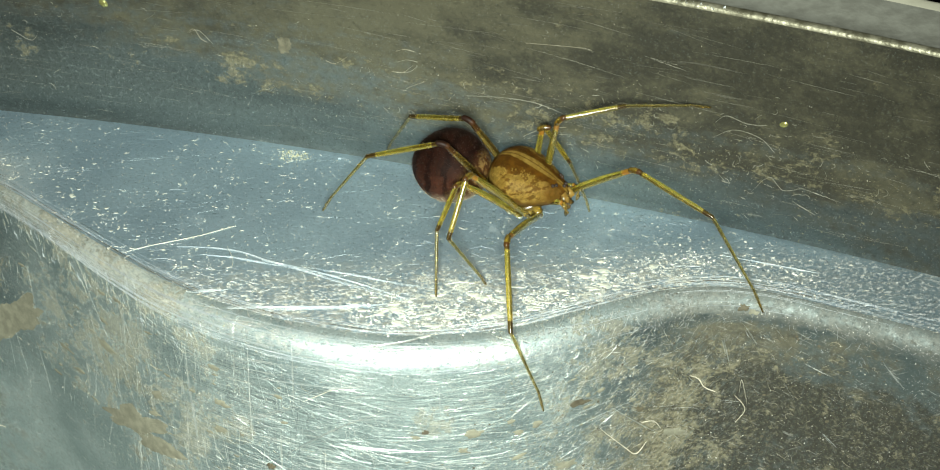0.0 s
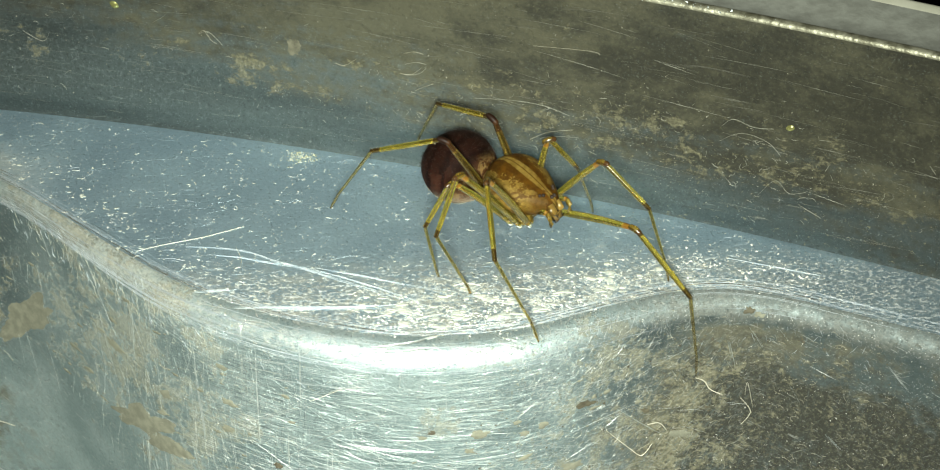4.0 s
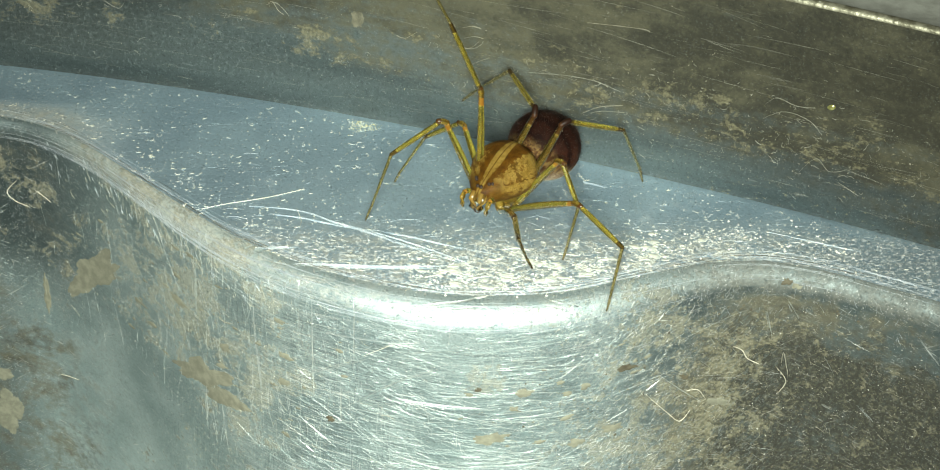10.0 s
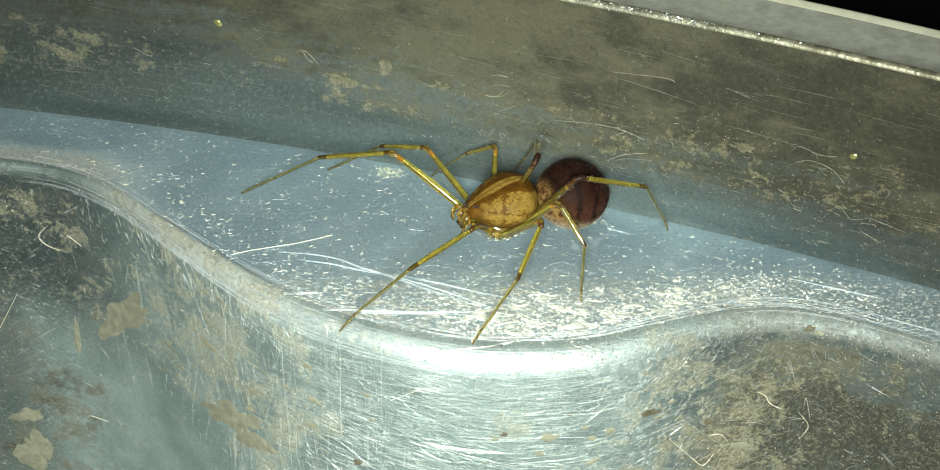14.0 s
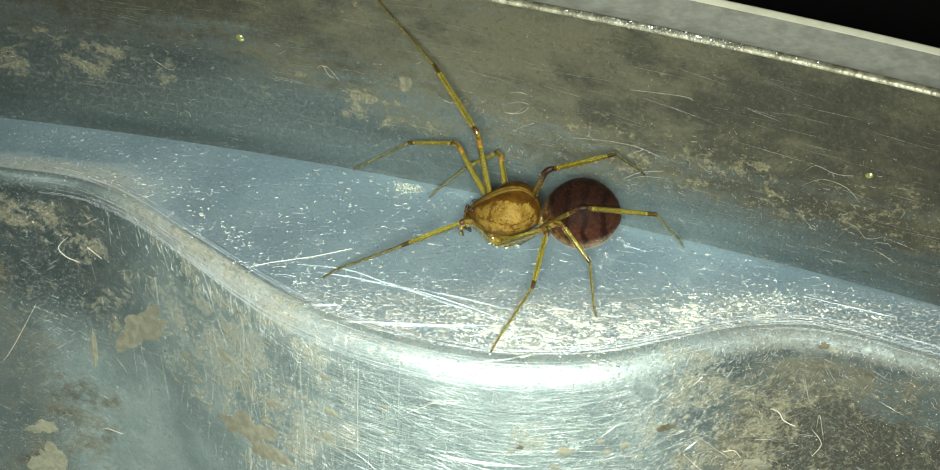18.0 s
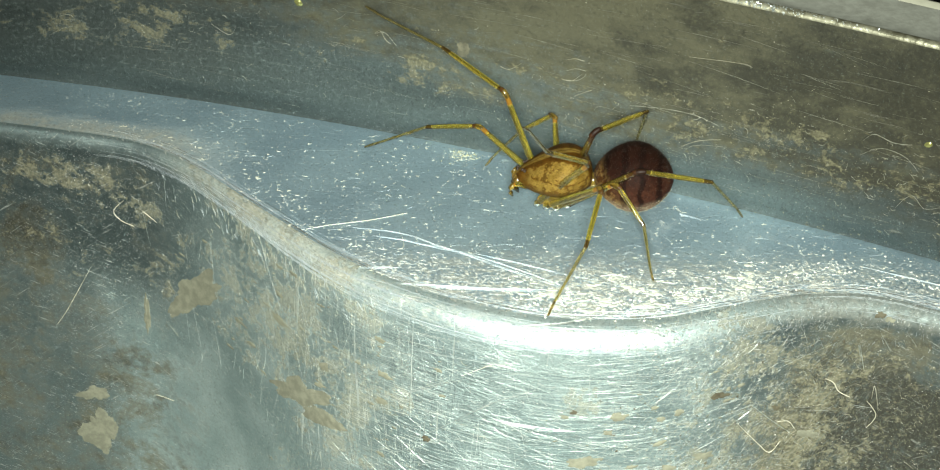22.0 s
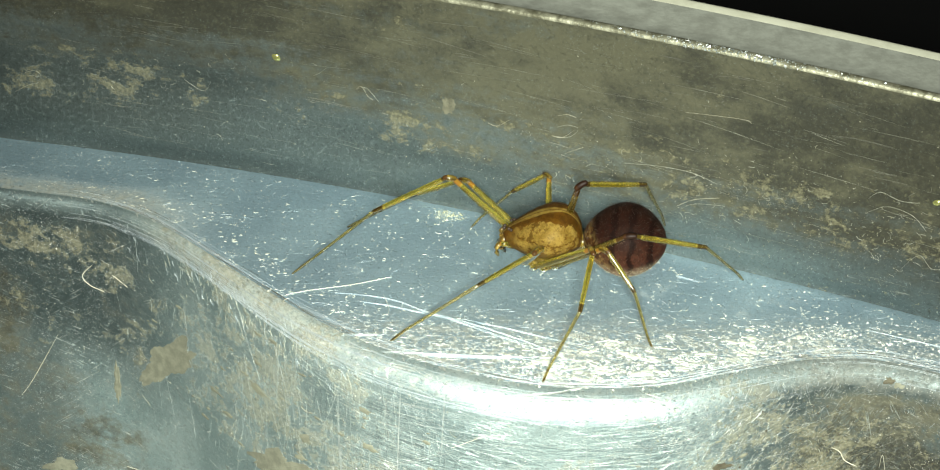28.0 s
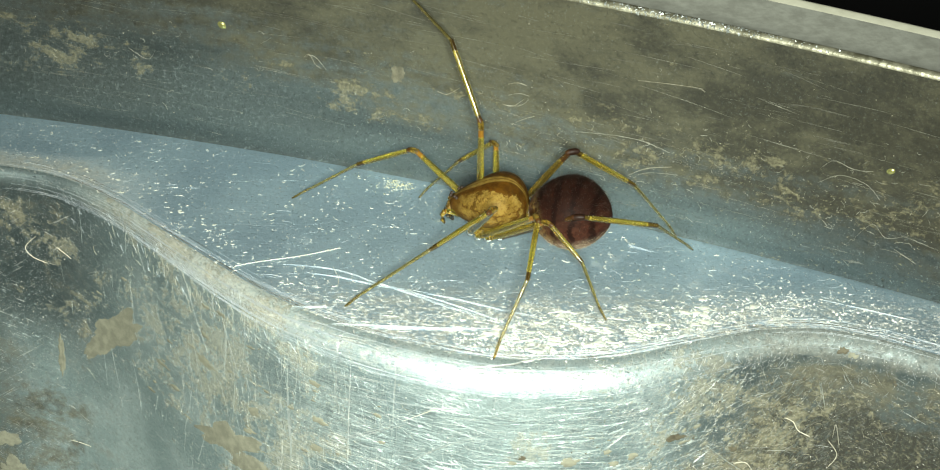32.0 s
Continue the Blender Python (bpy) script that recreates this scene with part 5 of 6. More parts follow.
fibre(on_face, ((-14.07, -2.72), (-13.53, -3.03)), 0.020, M_LINT, "fibre", "thin pale fibre stuck to the metal", "lint fibres on the pan")
fibre(on_wall, ((0.60, 3.44), (0.94, 3.49), (1.17, 3.66), (1.27, 3.85)), 0.014, M_LINT_WALL, "fibre", "thin pale fibre stuck to the metal", "lint fibres on the pan")
fibre(on_wall, ((0.63, 3.81), (0.95, 3.96), (1.27, 3.94)), 0.011, M_LINT_WALL, "fibre", "thin pale fibre stuck to the metal", "lint fibres on the pan")
fibre(on_wall, ((10.01, 3.71), (10.33, 4.05), (10.89, 3.91), (11.45, 4.0)), 0.011, M_LINT_WALL, "fibre", "thin pale fibre stuck to the metal", "lint fibres on the pan")
fibre(on_wall, ((9.99, 3.16), (10.57, 3.59), (11.30, 3.49), (11.74, 3.07)), 0.009, M_LINT_WALL, "fibre", "thin pale fibre stuck to the metal", "lint fibres on the pan")
fibre(on_wall, ((11.19, 1.52), (11.65, 2.16), (12.06, 1.82), (12.53, 2.00)), 0.009, M_LINT_WALL, "fibre", "thin pale fibre stuck to the metal", "lint fibres on the pan")
fibre(on_wall, ((4.75, 1.94), (5.12, 2.10), (5.88, 2.23)), 0.008, M_LINT_WALL, "fibre", "thin pale fibre stuck to the metal", "lint fibres on the pan")
fibre(on_wall, ((2.73, 2.98), (3.89, 3.15), (4.85, 3.16), (5.63, 2.96)), 0.009, M_LINT_WALL, "fibre", "thin pale fibre stuck to the metal", "lint fibres on the pan")
fibre(on_wall, ((9.62, 4.74), (10.69, 4.76)), 0.016, M_FAINT, "scratch", "thin bright scratch in the aluminium", "scratches in the pan")
fibre(on_wall, ((8.35, 5.57), (9.42, 5.72), (10.75, 5.69)), 0.016, M_FAINT, "scratch", "thin bright scratch in the aluminium", "scratches in the pan")
fibre(on_wall, ((5.98, 5.52), (6.54, 5.45)), 0.016, M_FAINT, "scratch", "thin bright scratch in the aluminium", "scratches in the pan")
fibre(on_wall, ((-7.29, 4.08), (-7.02, 4.27), (-6.87, 4.44)), 0.009, M_LINT_WALL, "fibre", "thin pale fibre stuck to the metal", "lint fibres on the pan")
fibre(on_wall, ((-5.85, 3.84), (-5.53, 3.95), (-5.13, 3.51)), 0.008, M_LINT_WALL, "fibre", "thin pale fibre stuck to the metal", "lint fibres on the pan")
fibre(on_wall, ((-17.20, 2.69), (-16.82, 2.79), (-16.66, 2.61), (-17.06, 2.59)), 0.011, M_LINT_WALL, "fibre", "thin pale fibre stuck to the metal", "lint fibres on the pan")
fibre(on_wall, ((-17.61, 1.89), (-17.14, 2.20), (-16.73, 2.36)), 0.011, M_LINT_WALL, "fibre", "thin pale fibre stuck to the metal", "lint fibres on the pan")
fibre(on_wall, ((-11.65, 3.19), (-11.03, 2.86), (-10.75, 3.25)), 0.009, M_LINT_WALL, "fibre", "thin pale fibre stuck to the metal", "lint fibres on the pan")
fibre(on_wall, ((12.36, 1.51), (13.00, 1.21)), 0.009, M_LINT_WALL, "fibre", "thin pale fibre stuck to the metal", "lint fibres on the pan")
fibre(on_ledge, ((4.26, 0.58), (5.42, 0.07)), 0.015, M_LINE, "scratch", "thin bright scratch in the aluminium", "scratches in the pan")
fibre(on_wall, ((-1.08, 2.62), (-1.28, 2.34)), 0.010, M_FAINT, "scratch", "thin bright scratch in the aluminium", "scratches in the pan")
fibre(on_wall, ((-7.64, 5.28), (-6.02, 5.25), (-4.22, 5.11)), 0.010, M_FAINT, "scratch", "thin bright scratch in the aluminium", "scratches in the pan")
fibre(on_wall, ((0.47, 3.45), (0.8, 3.45), (1.13, 3.79)), 0.015, M_LINT_DULL, "fibre", "thin pale fibre stuck to the metal", "lint fibres on the pan")
fibre(on_wall, ((0.6, 4.22), (0.9, 4.34), (1.19, 4.31)), 0.015, M_LINT_DULL, "fibre", "thin pale fibre stuck to the metal", "lint fibres on the pan")
fibre(on_wall, ((0.91, 2.88), (1.2, 3.08), (1.49, 3.25)), 0.013, M_LINT_DULL, "fibre", "thin pale fibre stuck to the metal", "lint fibres on the pan")
fibre(on_wall, ((4.44, 1.83), (5.0, 2.22), (5.75, 2.48)), 0.015, M_LINT_DULL, "fibre", "thin pale fibre stuck to the metal", "lint fibres on the pan")
fibre(on_wall, ((-5.89, 3.82), (-5.68, 3.98), (-5.49, 3.65), (-5.3, 3.54)), 0.013, M_LINT_DULL, "fibre", "thin pale fibre stuck to the metal", "lint fibres on the pan")
fibre(on_wall, ((-1.57, 3.46), (-1.27, 3.41), (-0.87, 3.74)), 0.013, M_LINT_DULL, "fibre", "thin pale fibre stuck to the metal", "lint fibres on the pan")
fibre(on_wall, ((4.49, 5.33), (6.15, 5.51), (6.43, 5.42)), 0.010, M_LINT_DULL, "fibre", "thin pale fibre stuck to the metal", "lint fibres on the pan")
fibre(on_face, ((10.73, -3.7), (10.77, -3.17), (11.0, -4.16)), 0.015, M_LINT, "fibre", "thin pale fibre stuck to the metal", "lint fibres on the pan")
fibre(on_face, ((-2.53, -2.33), (-1.76, -1.71), (-1.57, -1.61)), 0.015, M_LINT, "fibre", "thin pale fibre stuck to the metal", "lint fibres on the pan")
fibre(on_ledge, ((1.81, -3.05), (2.2, -2.95), (2.67, -3.05)), 0.022, M_LINT, "fibre", "thin pale fibre stuck to the metal", "lint fibres on the pan")
fibre(on_face, ((-14.19, -11.31), (-13.47, -11.29)), 0.019, M_LINT, "fibre", "thin pale fibre stuck to the metal", "lint fibres on the pan")
fibre(on_ledge, ((-4.74, -0.87), (-4.55, -1.5), (-4.58, -1.96)), 0.015, M_LINT, "fibre", "thin pale fibre stuck to the metal", "lint fibres on the pan")


# ---- what moves ----
def glide(rows, t):
    """The row at t, on monotone curves through the rows (t first)."""
    ts = [r[0] for r in rows]
    i = min(max(int(np.searchsorted(ts, t, side="right")) - 1, 0), len(rows) - 2)
    h = ts[i + 1] - ts[i]
    s = min(max((t - ts[i]) / h, 0.0), 1.0)
    a, b = np.array(rows[i][1:], float), np.array(rows[i + 1][1:], float)
    before = np.array(rows[max(i - 1, 0)][1:], float)
    after = np.array(rows[min(i + 2, len(rows) - 1)][1:], float)
    d = (b - a) / h
    d0 = (a - before) / max(ts[i] - ts[max(i - 1, 0)], 1e-6)
    d1 = (after - b) / max(ts[min(i + 2, len(rows) - 1)] - ts[i + 1], 1e-6)
    m0 = np.where(d0 * d > 0, 2 * d0 * d / (d0 + d + 1e-12), 0.0)
    m1 = np.where(d1 * d > 0, 2 * d1 * d / (d1 + d + 1e-12), 0.0)
    return (2 * s**3 - 3 * s**2 + 1) * a + (s**3 - 2 * s**2 + s) * h * m0 + (-2 * s**3 + 3 * s**2) * b + (s**3 - s**2) * h * m1


def directions(side, swing, lift, knee, ankle, roll):
    """The three limb directions of a leg in the spider's space, from its joint angles in degrees."""
    az, ro = radians(swing), radians(roll)
    ahead = np.array([math.cos(az), side * math.sin(az), 0.0])
    across = np.array([-math.sin(az), side * math.cos(az), 0.0])
    up = np.array([0, 0, 1.0]) * math.cos(ro) + across * math.sin(ro)
    out = []
    for a in (lift, lift - knee, lift - knee - ankle):
        out += list(ahead * math.cos(radians(a)) + up * math.sin(radians(a)))
    return out


def motions():
    BODY_1 = (
        (0, 4.34, -0.68, 1.94, -28.4, -5.6),
        (1, 4.11, -0.80, 1.94, -29.3, -5.1),
        (2, 4.03, -0.73, 1.94, -29.2, -4.2),
        (3, 4.00, -0.73, 1.93, -37.7, -10.0),
        (5.5, 3.85, -1.61, 1.94, -51.8, -7.9),
        (6, 3.78, -1.89, 1.94, -55.0, -5.2),
        (7, 3.57, -2.44, 1.94, -61.6, -5.1),
        (7.5, 3.51, -2.30, 1.94, -70.4, -6.7),
        (8, 3.15, -2.30, 1.94, -83.2, -5.5),
        (8.5, 2.82, -2.05, 1.94, -93.0, -6.9),
        (9, 2.50, -2.02, 1.94, -99.7, -8.0),
        (9.5, 2.24, -1.70, 1.94, -111.7, -12.6),
    )
    BODY_2 = (
        (10, 1.81, -1.76, 1.94, -124.5, -8.7),
        (10.5, 1.60, -1.31, 1.94, -137.0, -12.8),
        (11, 1.26, -1.43, 1.94, -144.1, -4.9),
        (11.5, 1.20, -1.05, 1.94, -145.9, -10.6),
        (12, 0.95, -0.87, 1.95, -153.7, 1.3),
        (13, 1.03, -0.95, 1.94, -158.7, -0.9),
        (14, 1.03, -0.82, 1.93, -156.8, -7.7),
        (17, 0.64, -0.42, 1.94, -187.7, 5.5),
        (18, 0.59, -0.46, 1.94, -191.7, 7.6),
        (19, 0.53, -0.29, 1.95, -186.8, 1.8),
        (20, 0.45, -0.37, 1.95, -186.9, 2.1),
        (21, 0.40, -0.23, 1.95, -190.5, 2.9),
    )
    BODY_3 = (
        (22, 0.41, -0.26, 1.96, -185.3, 2.2),
        (23, 0.41, -0.28, 1.95, -187.7, 3.7),
        (24, 0.32, -0.34, 1.94, -189.0, 4.8),
        (25, 0.32, -0.22, 1.94, -190.8, 5.2),
        (28, 0.30, -0.21, 1.96, -189.9, 2.9),
        (29, 0.22, -0.14, 1.95, -192.5, 3.1),
        (30, 0.19, -0.11, 1.96, -194.2, 2.9),
        (31, 0.15, -0.11, 1.96, -195.8, 2.8),
        (32, 0.15, -0.17, 1.95, -196.5, 4.4),
    )
    bodies = BODY_1 + BODY_2 + BODY_3
    L1_1 = (
        (0, -5.4, 31.0, 53.7, 39.9, -2.4),
        (1, -16.1, 29.1, 36.2, 6.6, 28.3),
        (2, -19.7, 27.0, 22.9, 1.5, 31.5),
        (3, -2.7, 9.2, 62.1, 21.5, -4.7),
        (5.5, 4.1, -3.5, 53.7, 54.4, -12.2),
        (6, 5.5, -19.5, 47.6, 16.4, -9.1),
        (7, 7.8, -25.1, 51.7, 9.4, -3.9),
        (7.5, 6.1, -21.6, 49.2, 53.1, -5.1),
        (8, 15.2, -17.4, 70.0, -4.1, -2.5),
        (8.5, 28.7, 20.1, 108.7, 7.7, -20.0),
        (9, 6.7, 58.7, 13.0, 11.4, 30.1),
        (9.5, 32.6, 38.9, 1.6, -0.6, 6.6),
    )
    L1_2 = (
        (10, 25.2, 28.2, 9.3, -4.1, 25.3),
        (10.5, 26.8, 24.3, 15.6, 3.5, 28.1),
        (11, 26.4, 24.8, 17.7, 97.0, 32.3),
        (11.5, 25.2, 20.0, 109.0, -29.3, 32.8),
        (12, 28.1, 27.3, 89.2, -5.8, 35.4),
        (13, 26.9, 44.4, 88.3, 24.3, 35.8),
        (14, 27.3, 43.2, 56.1, 63.8, 32.3),
        (17, 26.6, 72.1, 119.4, -0.3, 43.8),
        (18, 23.9, 77.1, 118.7, -2.0, 44.6),
        (19, 20.9, 66.4, 115.8, -5.1, 42.5),
        (20, 20.6, 82.1, 113.9, 14.9, 42.2),
        (21, 16.7, 98.2, 131.6, 13.0, 44.7),
    )
    L1_3 = (
        (22, 19.8, 113.9, 64.2, -19.9, 39.5),
        (23, 21.9, 107.3, 20.9, 12.1, 39.5),
        (24, 61.3, 44.1, 87.3, 17.7, 40.9),
        (25, 54.2, 67.0, 133.7, -25.4, 48.1),
        (28, 57.3, 63.4, 138.6, -35.5, 46.5),
        (29, 59.9, 65.6, 141.4, -35.2, 45.9),
        (30, 61.7, 66.0, 141.9, -34.7, 44.8),
        (31, 64.5, 66.7, 142.5, -34.0, 44.6),
        (32, 63.5, 70.3, 141.1, -27.9, 46.2),
    )
    L2_1 = (
        (0, 30.5, 81.2, 75.0, 15.7, -12.0),
        (1, 8.0, 37.4, 77.3, 19.3, -5.0),
        (2, -0.0, 40.4, 84.4, 19.1, 1.9),
        (3, 1.1, 47.3, 96.5, 33.2, -0.5),
        (5.5, 19.7, 30.1, 68.0, 38.8, -5.2),
        (6, 20.9, 33.1, 72.0, 44.2, -4.3),
        (7, 22.4, 20.9, 78.4, 35.0, -3.7),
        (7.5, 23.9, 14.6, 75.8, 44.3, 2.4),
        (8, 23.3, 35.1, 72.1, 80.5, 9.8),
        (8.5, 35.7, 31.1, 66.3, 76.5, 6.4),
        (9, 45.8, 28.9, 56.9, 80.4, 5.6),
        (9.5, 59.9, 24.7, 51.5, 78.6, -5.9),
    )
    L2_2 = (
        (10, 79.2, 27.3, 46.2, 79.0, -3.8),
        (10.5, 91.7, 30.2, 42.0, 77.1, -7.6),
        (11, 65.3, 43.4, 82.2, 51.0, 31.1),
        (11.5, 56.6, 42.4, 87.8, 47.8, 28.5),
        (12, 64.0, 50.1, 93.7, 21.4, 37.2),
        (13, 70.2, 52.0, 97.4, 35.6, 34.7),
        (14, 69.8, 48.0, 98.5, 30.5, 26.8),
        (17, 110.3, 43.9, 88.1, 36.9, 41.2),
        (18, 114.4, 43.4, 87.6, 37.7, 42.4),
        (19, 108.9, 46.3, 87.2, 37.6, 34.9),
        (20, 110.6, 47.7, 93.4, 30.3, 36.0),
        (21, 115.9, 44.8, 92.2, 26.8, 38.9),
    )
    L2_3 = (
        (22, 109.7, 45.6, 92.4, 26.4, 37.5),
        (23, 114.6, 46.1, 100.2, 16.8, 41.5),
        (24, 115.7, 45.9, 95.5, 25.6, 40.0),
        (25, 119.4, 43.5, 97.1, 18.9, 42.5),
        (28, 117.1, 43.8, 91.5, 28.1, 37.4),
        (29, 119.9, 44.5, 91.8, 25.9, 35.9),
        (30, 121.9, 44.4, 93.2, 21.2, 36.0),
        (31, 124.0, 43.8, 91.8, 20.1, 36.1),
        (32, 124.3, 43.0, 89.2, 24.3, 37.8),
    )
    L3_1 = (
        (0, 21.9, 80.2, 143.3, 10.8, -0.3),
        (1, 20.8, 76.8, 134.8, 18.2, -3.6),
        (2, 20.0, 75.5, 130.8, 19.7, -4.3),
        (3, 33.8, 75.4, 135.6, 17.5, -7.8),
        (5.5, 72.6, 73.7, 128.4, 19.3, -8.6),
        (6, 81.9, 72.2, 121.4, 22.7, -6.2),
        (7, 98.2, 61.5, 105.5, 27.2, -5.9),
        (7.5, 105.0, 69.0, 111.2, 25.3, -9.7),
        (8, 113.8, 64.9, 102.2, 26.6, -14.8),
        (8.5, 93.1, 70.3, 102.1, 45.9, -12.1),
        (9, 62.5, 51.5, 119.0, 43.0, 5.9),
        (9.5, 66.2, 54.1, 117.2, 40.8, 4.1),
    )
    L3_2 = (
        (10, 88.3, 56.9, 112.8, 40.1, 4.7),
        (10.5, 99.6, 54.7, 103.8, 39.5, -2.2),
        (11, 103.4, 54.4, 94.2, 38.9, 13.3),
        (11.5, 109.6, 55.8, 97.7, 38.4, 1.5),
        (12, 118.1, 47.0, 85.8, 49.8, 10.1),
        (13, 126.6, 49.5, 94.1, 39.9, 12.3),
        (14, 121.3, 51.4, 89.5, 41.6, 7.7),
        (17, 157.1, 32.2, 75.2, 37.1, 16.6),
        (18, 159.2, 30.3, 73.9, 38.0, 13.3),
        (19, 155.6, 33.7, 73.3, 34.2, 13.1),
        (20, 156.4, 33.8, 74.3, 33.4, 11.1),
        (21, 159.2, 30.6, 70.6, 29.9, 12.6),
    )
    L3_3 = (
        (22, 155.5, 31.6, 73.6, 27.9, 17.9),
        (23, 157.5, 30.3, 70.4, 33.9, 15.8),
        (24, 159.4, 29.9, 71.0, 33.4, 12.7),
        (25, 159.3, 28.1, 69.1, 31.9, 13.4),
        (28, 158.8, 29.6, 73.3, 20.7, 12.9),
        (29, 159.8, 29.7, 74.0, 15.1, 11.8),
        (30, 160.5, 30.1, 69.5, 18.7, 11.3),
        (31, 161.8, 29.1, 65.8, 23.0, 9.6),
        (32, 162.6, 27.1, 64.9, 24.8, 7.5),
    )
    L4_1 = (
        (0, 172.3, 64.5, 82.1, 35.8, 14.9),
        (1, 172.1, 65.6, 84.4, 37.7, 13.0),
        (2, 171.8, 67.2, 85.9, 37.8, 13.8),
        (3, 182.1, 68.1, 80.7, 37.3, 9.5),
        (5.5, 165.1, 102.9, 97.9, 62.2, 1.4),
        (6, 156.6, 104.0, 92.8, 67.3, -0.6),
        (7, 117.9, 93.0, 98.0, 59.1, 0.8),
        (7.5, 118.3, 92.9, 119.6, 29.5, -6.9),
        (8, 118.4, 88.5, 114.6, 42.2, -7.5),
        (8.5, 122.9, 87.5, 113.6, 37.2, -12.3),
        (9, 129.0, 80.7, 105.6, 37.8, -9.4),
        (9.5, 139.3, 79.6, 101.3, 35.4, -15.1),
    )
    L4_2 = (
        (10, 151.2, 71.4, 90.6, 40.2, -9.8),
        (10.5, 160.8, 72.5, 87.1, 40.1, -14.6),
        (11, 162.7, 60.0, 75.0, 46.2, -10.8),
        (11.5, 166.0, 64.5, 80.1, 38.2, -15.1),
        (12, 167.9, 50.1, 76.0, 40.3, -12.6),
        (13, 170.2, 56.1, 76.6, 43.8, -14.8),
        (14, 170.5, 61.0, 74.6, 44.0, -16.7),
        (17, 189.1, 43.5, 64.8, 46.3, -23.2),
        (18, 189.7, 41.4, 61.8, 50.8, -28.6),
        (19, 187.9, 44.6, 62.7, 45.5, -27.2),
        (20, 188.2, 44.8, 63.2, 43.1, -25.7),
        (21, 189.2, 41.8, 58.9, 47.0, -29.0),
    )
    L4_3 = (
        (22, 186.2, 41.1, 59.8, 43.7, -26.6),
        (23, 187.5, 41.6, 60.6, 43.0, -25.0),
        (24, 188.1, 41.5, 59.8, 44.3, -25.8),
        (25, 188.2, 40.5, 60.7, 42.2, -26.6),
        (28, 187.9, 40.6, 59.8, 40.8, -29.2),
        (29, 187.9, 35.9, 53.5, 44.8, -35.6),
        (30, 189.1, 35.4, 53.0, 44.6, -37.1),
        (31, 190.6, 35.5, 50.9, 44.9, -35.9),
        (32, 190.6, 34.7, 51.9, 47.1, -37.5),
    )
    R1_1 = (
        (0, 79.8, 21.8, 71.5, 50.4, 11.2),
        (1, 74.9, 58.2, 83.9, 60.2, 22.3),
        (2, 71.8, 58.5, 83.2, 62.4, 20.8),
        (3, 63.5, 54.7, 82.9, 65.7, 14.3),
        (5.5, 47.8, 59.9, 89.8, 78.2, 18.1),
        (6, 51.2, 53.2, 78.4, 77.8, 8.7),
        (7, 60.9, 56.9, 110.9, 39.6, -2.4),
        (7.5, 60.8, 58.7, 102.1, 47.1, 1.0),
        (8, 54.6, 71.0, 81.1, 74.5, 4.3),
        (8.5, 50.1, 74.3, 60.3, 88.6, -0.5),
        (9, 48.8, 85.3, 54.6, 31.9, 10.8),
        (9.5, 37.6, 85.6, 34.8, -5.4, 4.3),
    )
    R1_2 = (
        (10, 13.7, 99.7, 33.7, 4.0, 12.4),
        (10.5, 95.9, 72.1, 50.4, 20.1, -10.0),
        (11, 79.5, 50.7, 33.2, 24.9, -6.5),
        (11.5, 62.4, 34.0, 29.3, 21.3, -5.8),
        (12, 41.5, 29.1, 25.2, 23.5, 6.5),
        (13, 33.6, 22.4, 35.2, 24.5, 12.5),
        (14, 45.5, 21.5, 44.3, 18.3, 5.6),
        (17, 44.4, 88.8, 51.2, 26.5, -0.8),
        (18, 41.5, 89.8, 48.7, 18.3, -0.4),
        (19, 39.0, 94.0, 64.7, 19.3, -2.2),
        (20, 25.8, 40.4, 23.0, 22.2, -9.1),
        (21, 1.1, 20.1, 23.9, 20.2, 4.0),
    )
    R1_3 = (
        (22, 33.8, 71.4, 55.3, 11.1, -5.7),
        (23, 9.6, 34.5, 27.9, 8.4, 2.3),
        (24, -9.4, 29.4, 42.8, 15.7, 11.8),
        (25, -11.9, 46.3, 68.3, 13.9, 2.8),
        (28, -11.9, 45.6, 70.9, 13.3, 4.8),
        (29, -16.6, 48.6, 73.0, 14.6, 0.8),
        (30, -19.1, 49.3, 72.3, 16.6, 0.9),
        (31, -19.3, 62.2, 71.4, 15.3, -3.2),
        (32, 40.9, 98.2, 43.0, 42.9, 1.2),
    )
    R2_1 = (
        (0, 111.8, 50.9, 103.1, 62.2, 10.1),
        (1, 114.2, 50.3, 112.5, 58.4, 7.1),
        (2, 90.6, 61.9, 84.5, 79.4, 14.7),
        (3, 118.6, 59.7, 122.7, 55.3, -0.4),
        (5.5, 78.7, 43.0, 79.1, 44.2, 14.1),
        (6, 72.5, 45.3, 81.8, 50.6, 17.6),
        (7, 82.8, 60.2, 95.7, 46.9, 7.2),
        (7.5, 92.3, 57.2, 91.3, 38.2, -2.0),
        (8, 82.8, 53.6, 82.7, 29.9, 2.2),
        (8.5, 77.3, 53.2, 90.3, 29.3, -4.2),
        (9, 71.4, 56.0, 96.4, 31.7, -2.4),
        (9.5, 52.3, 51.7, 99.9, 31.6, -5.1),
    )
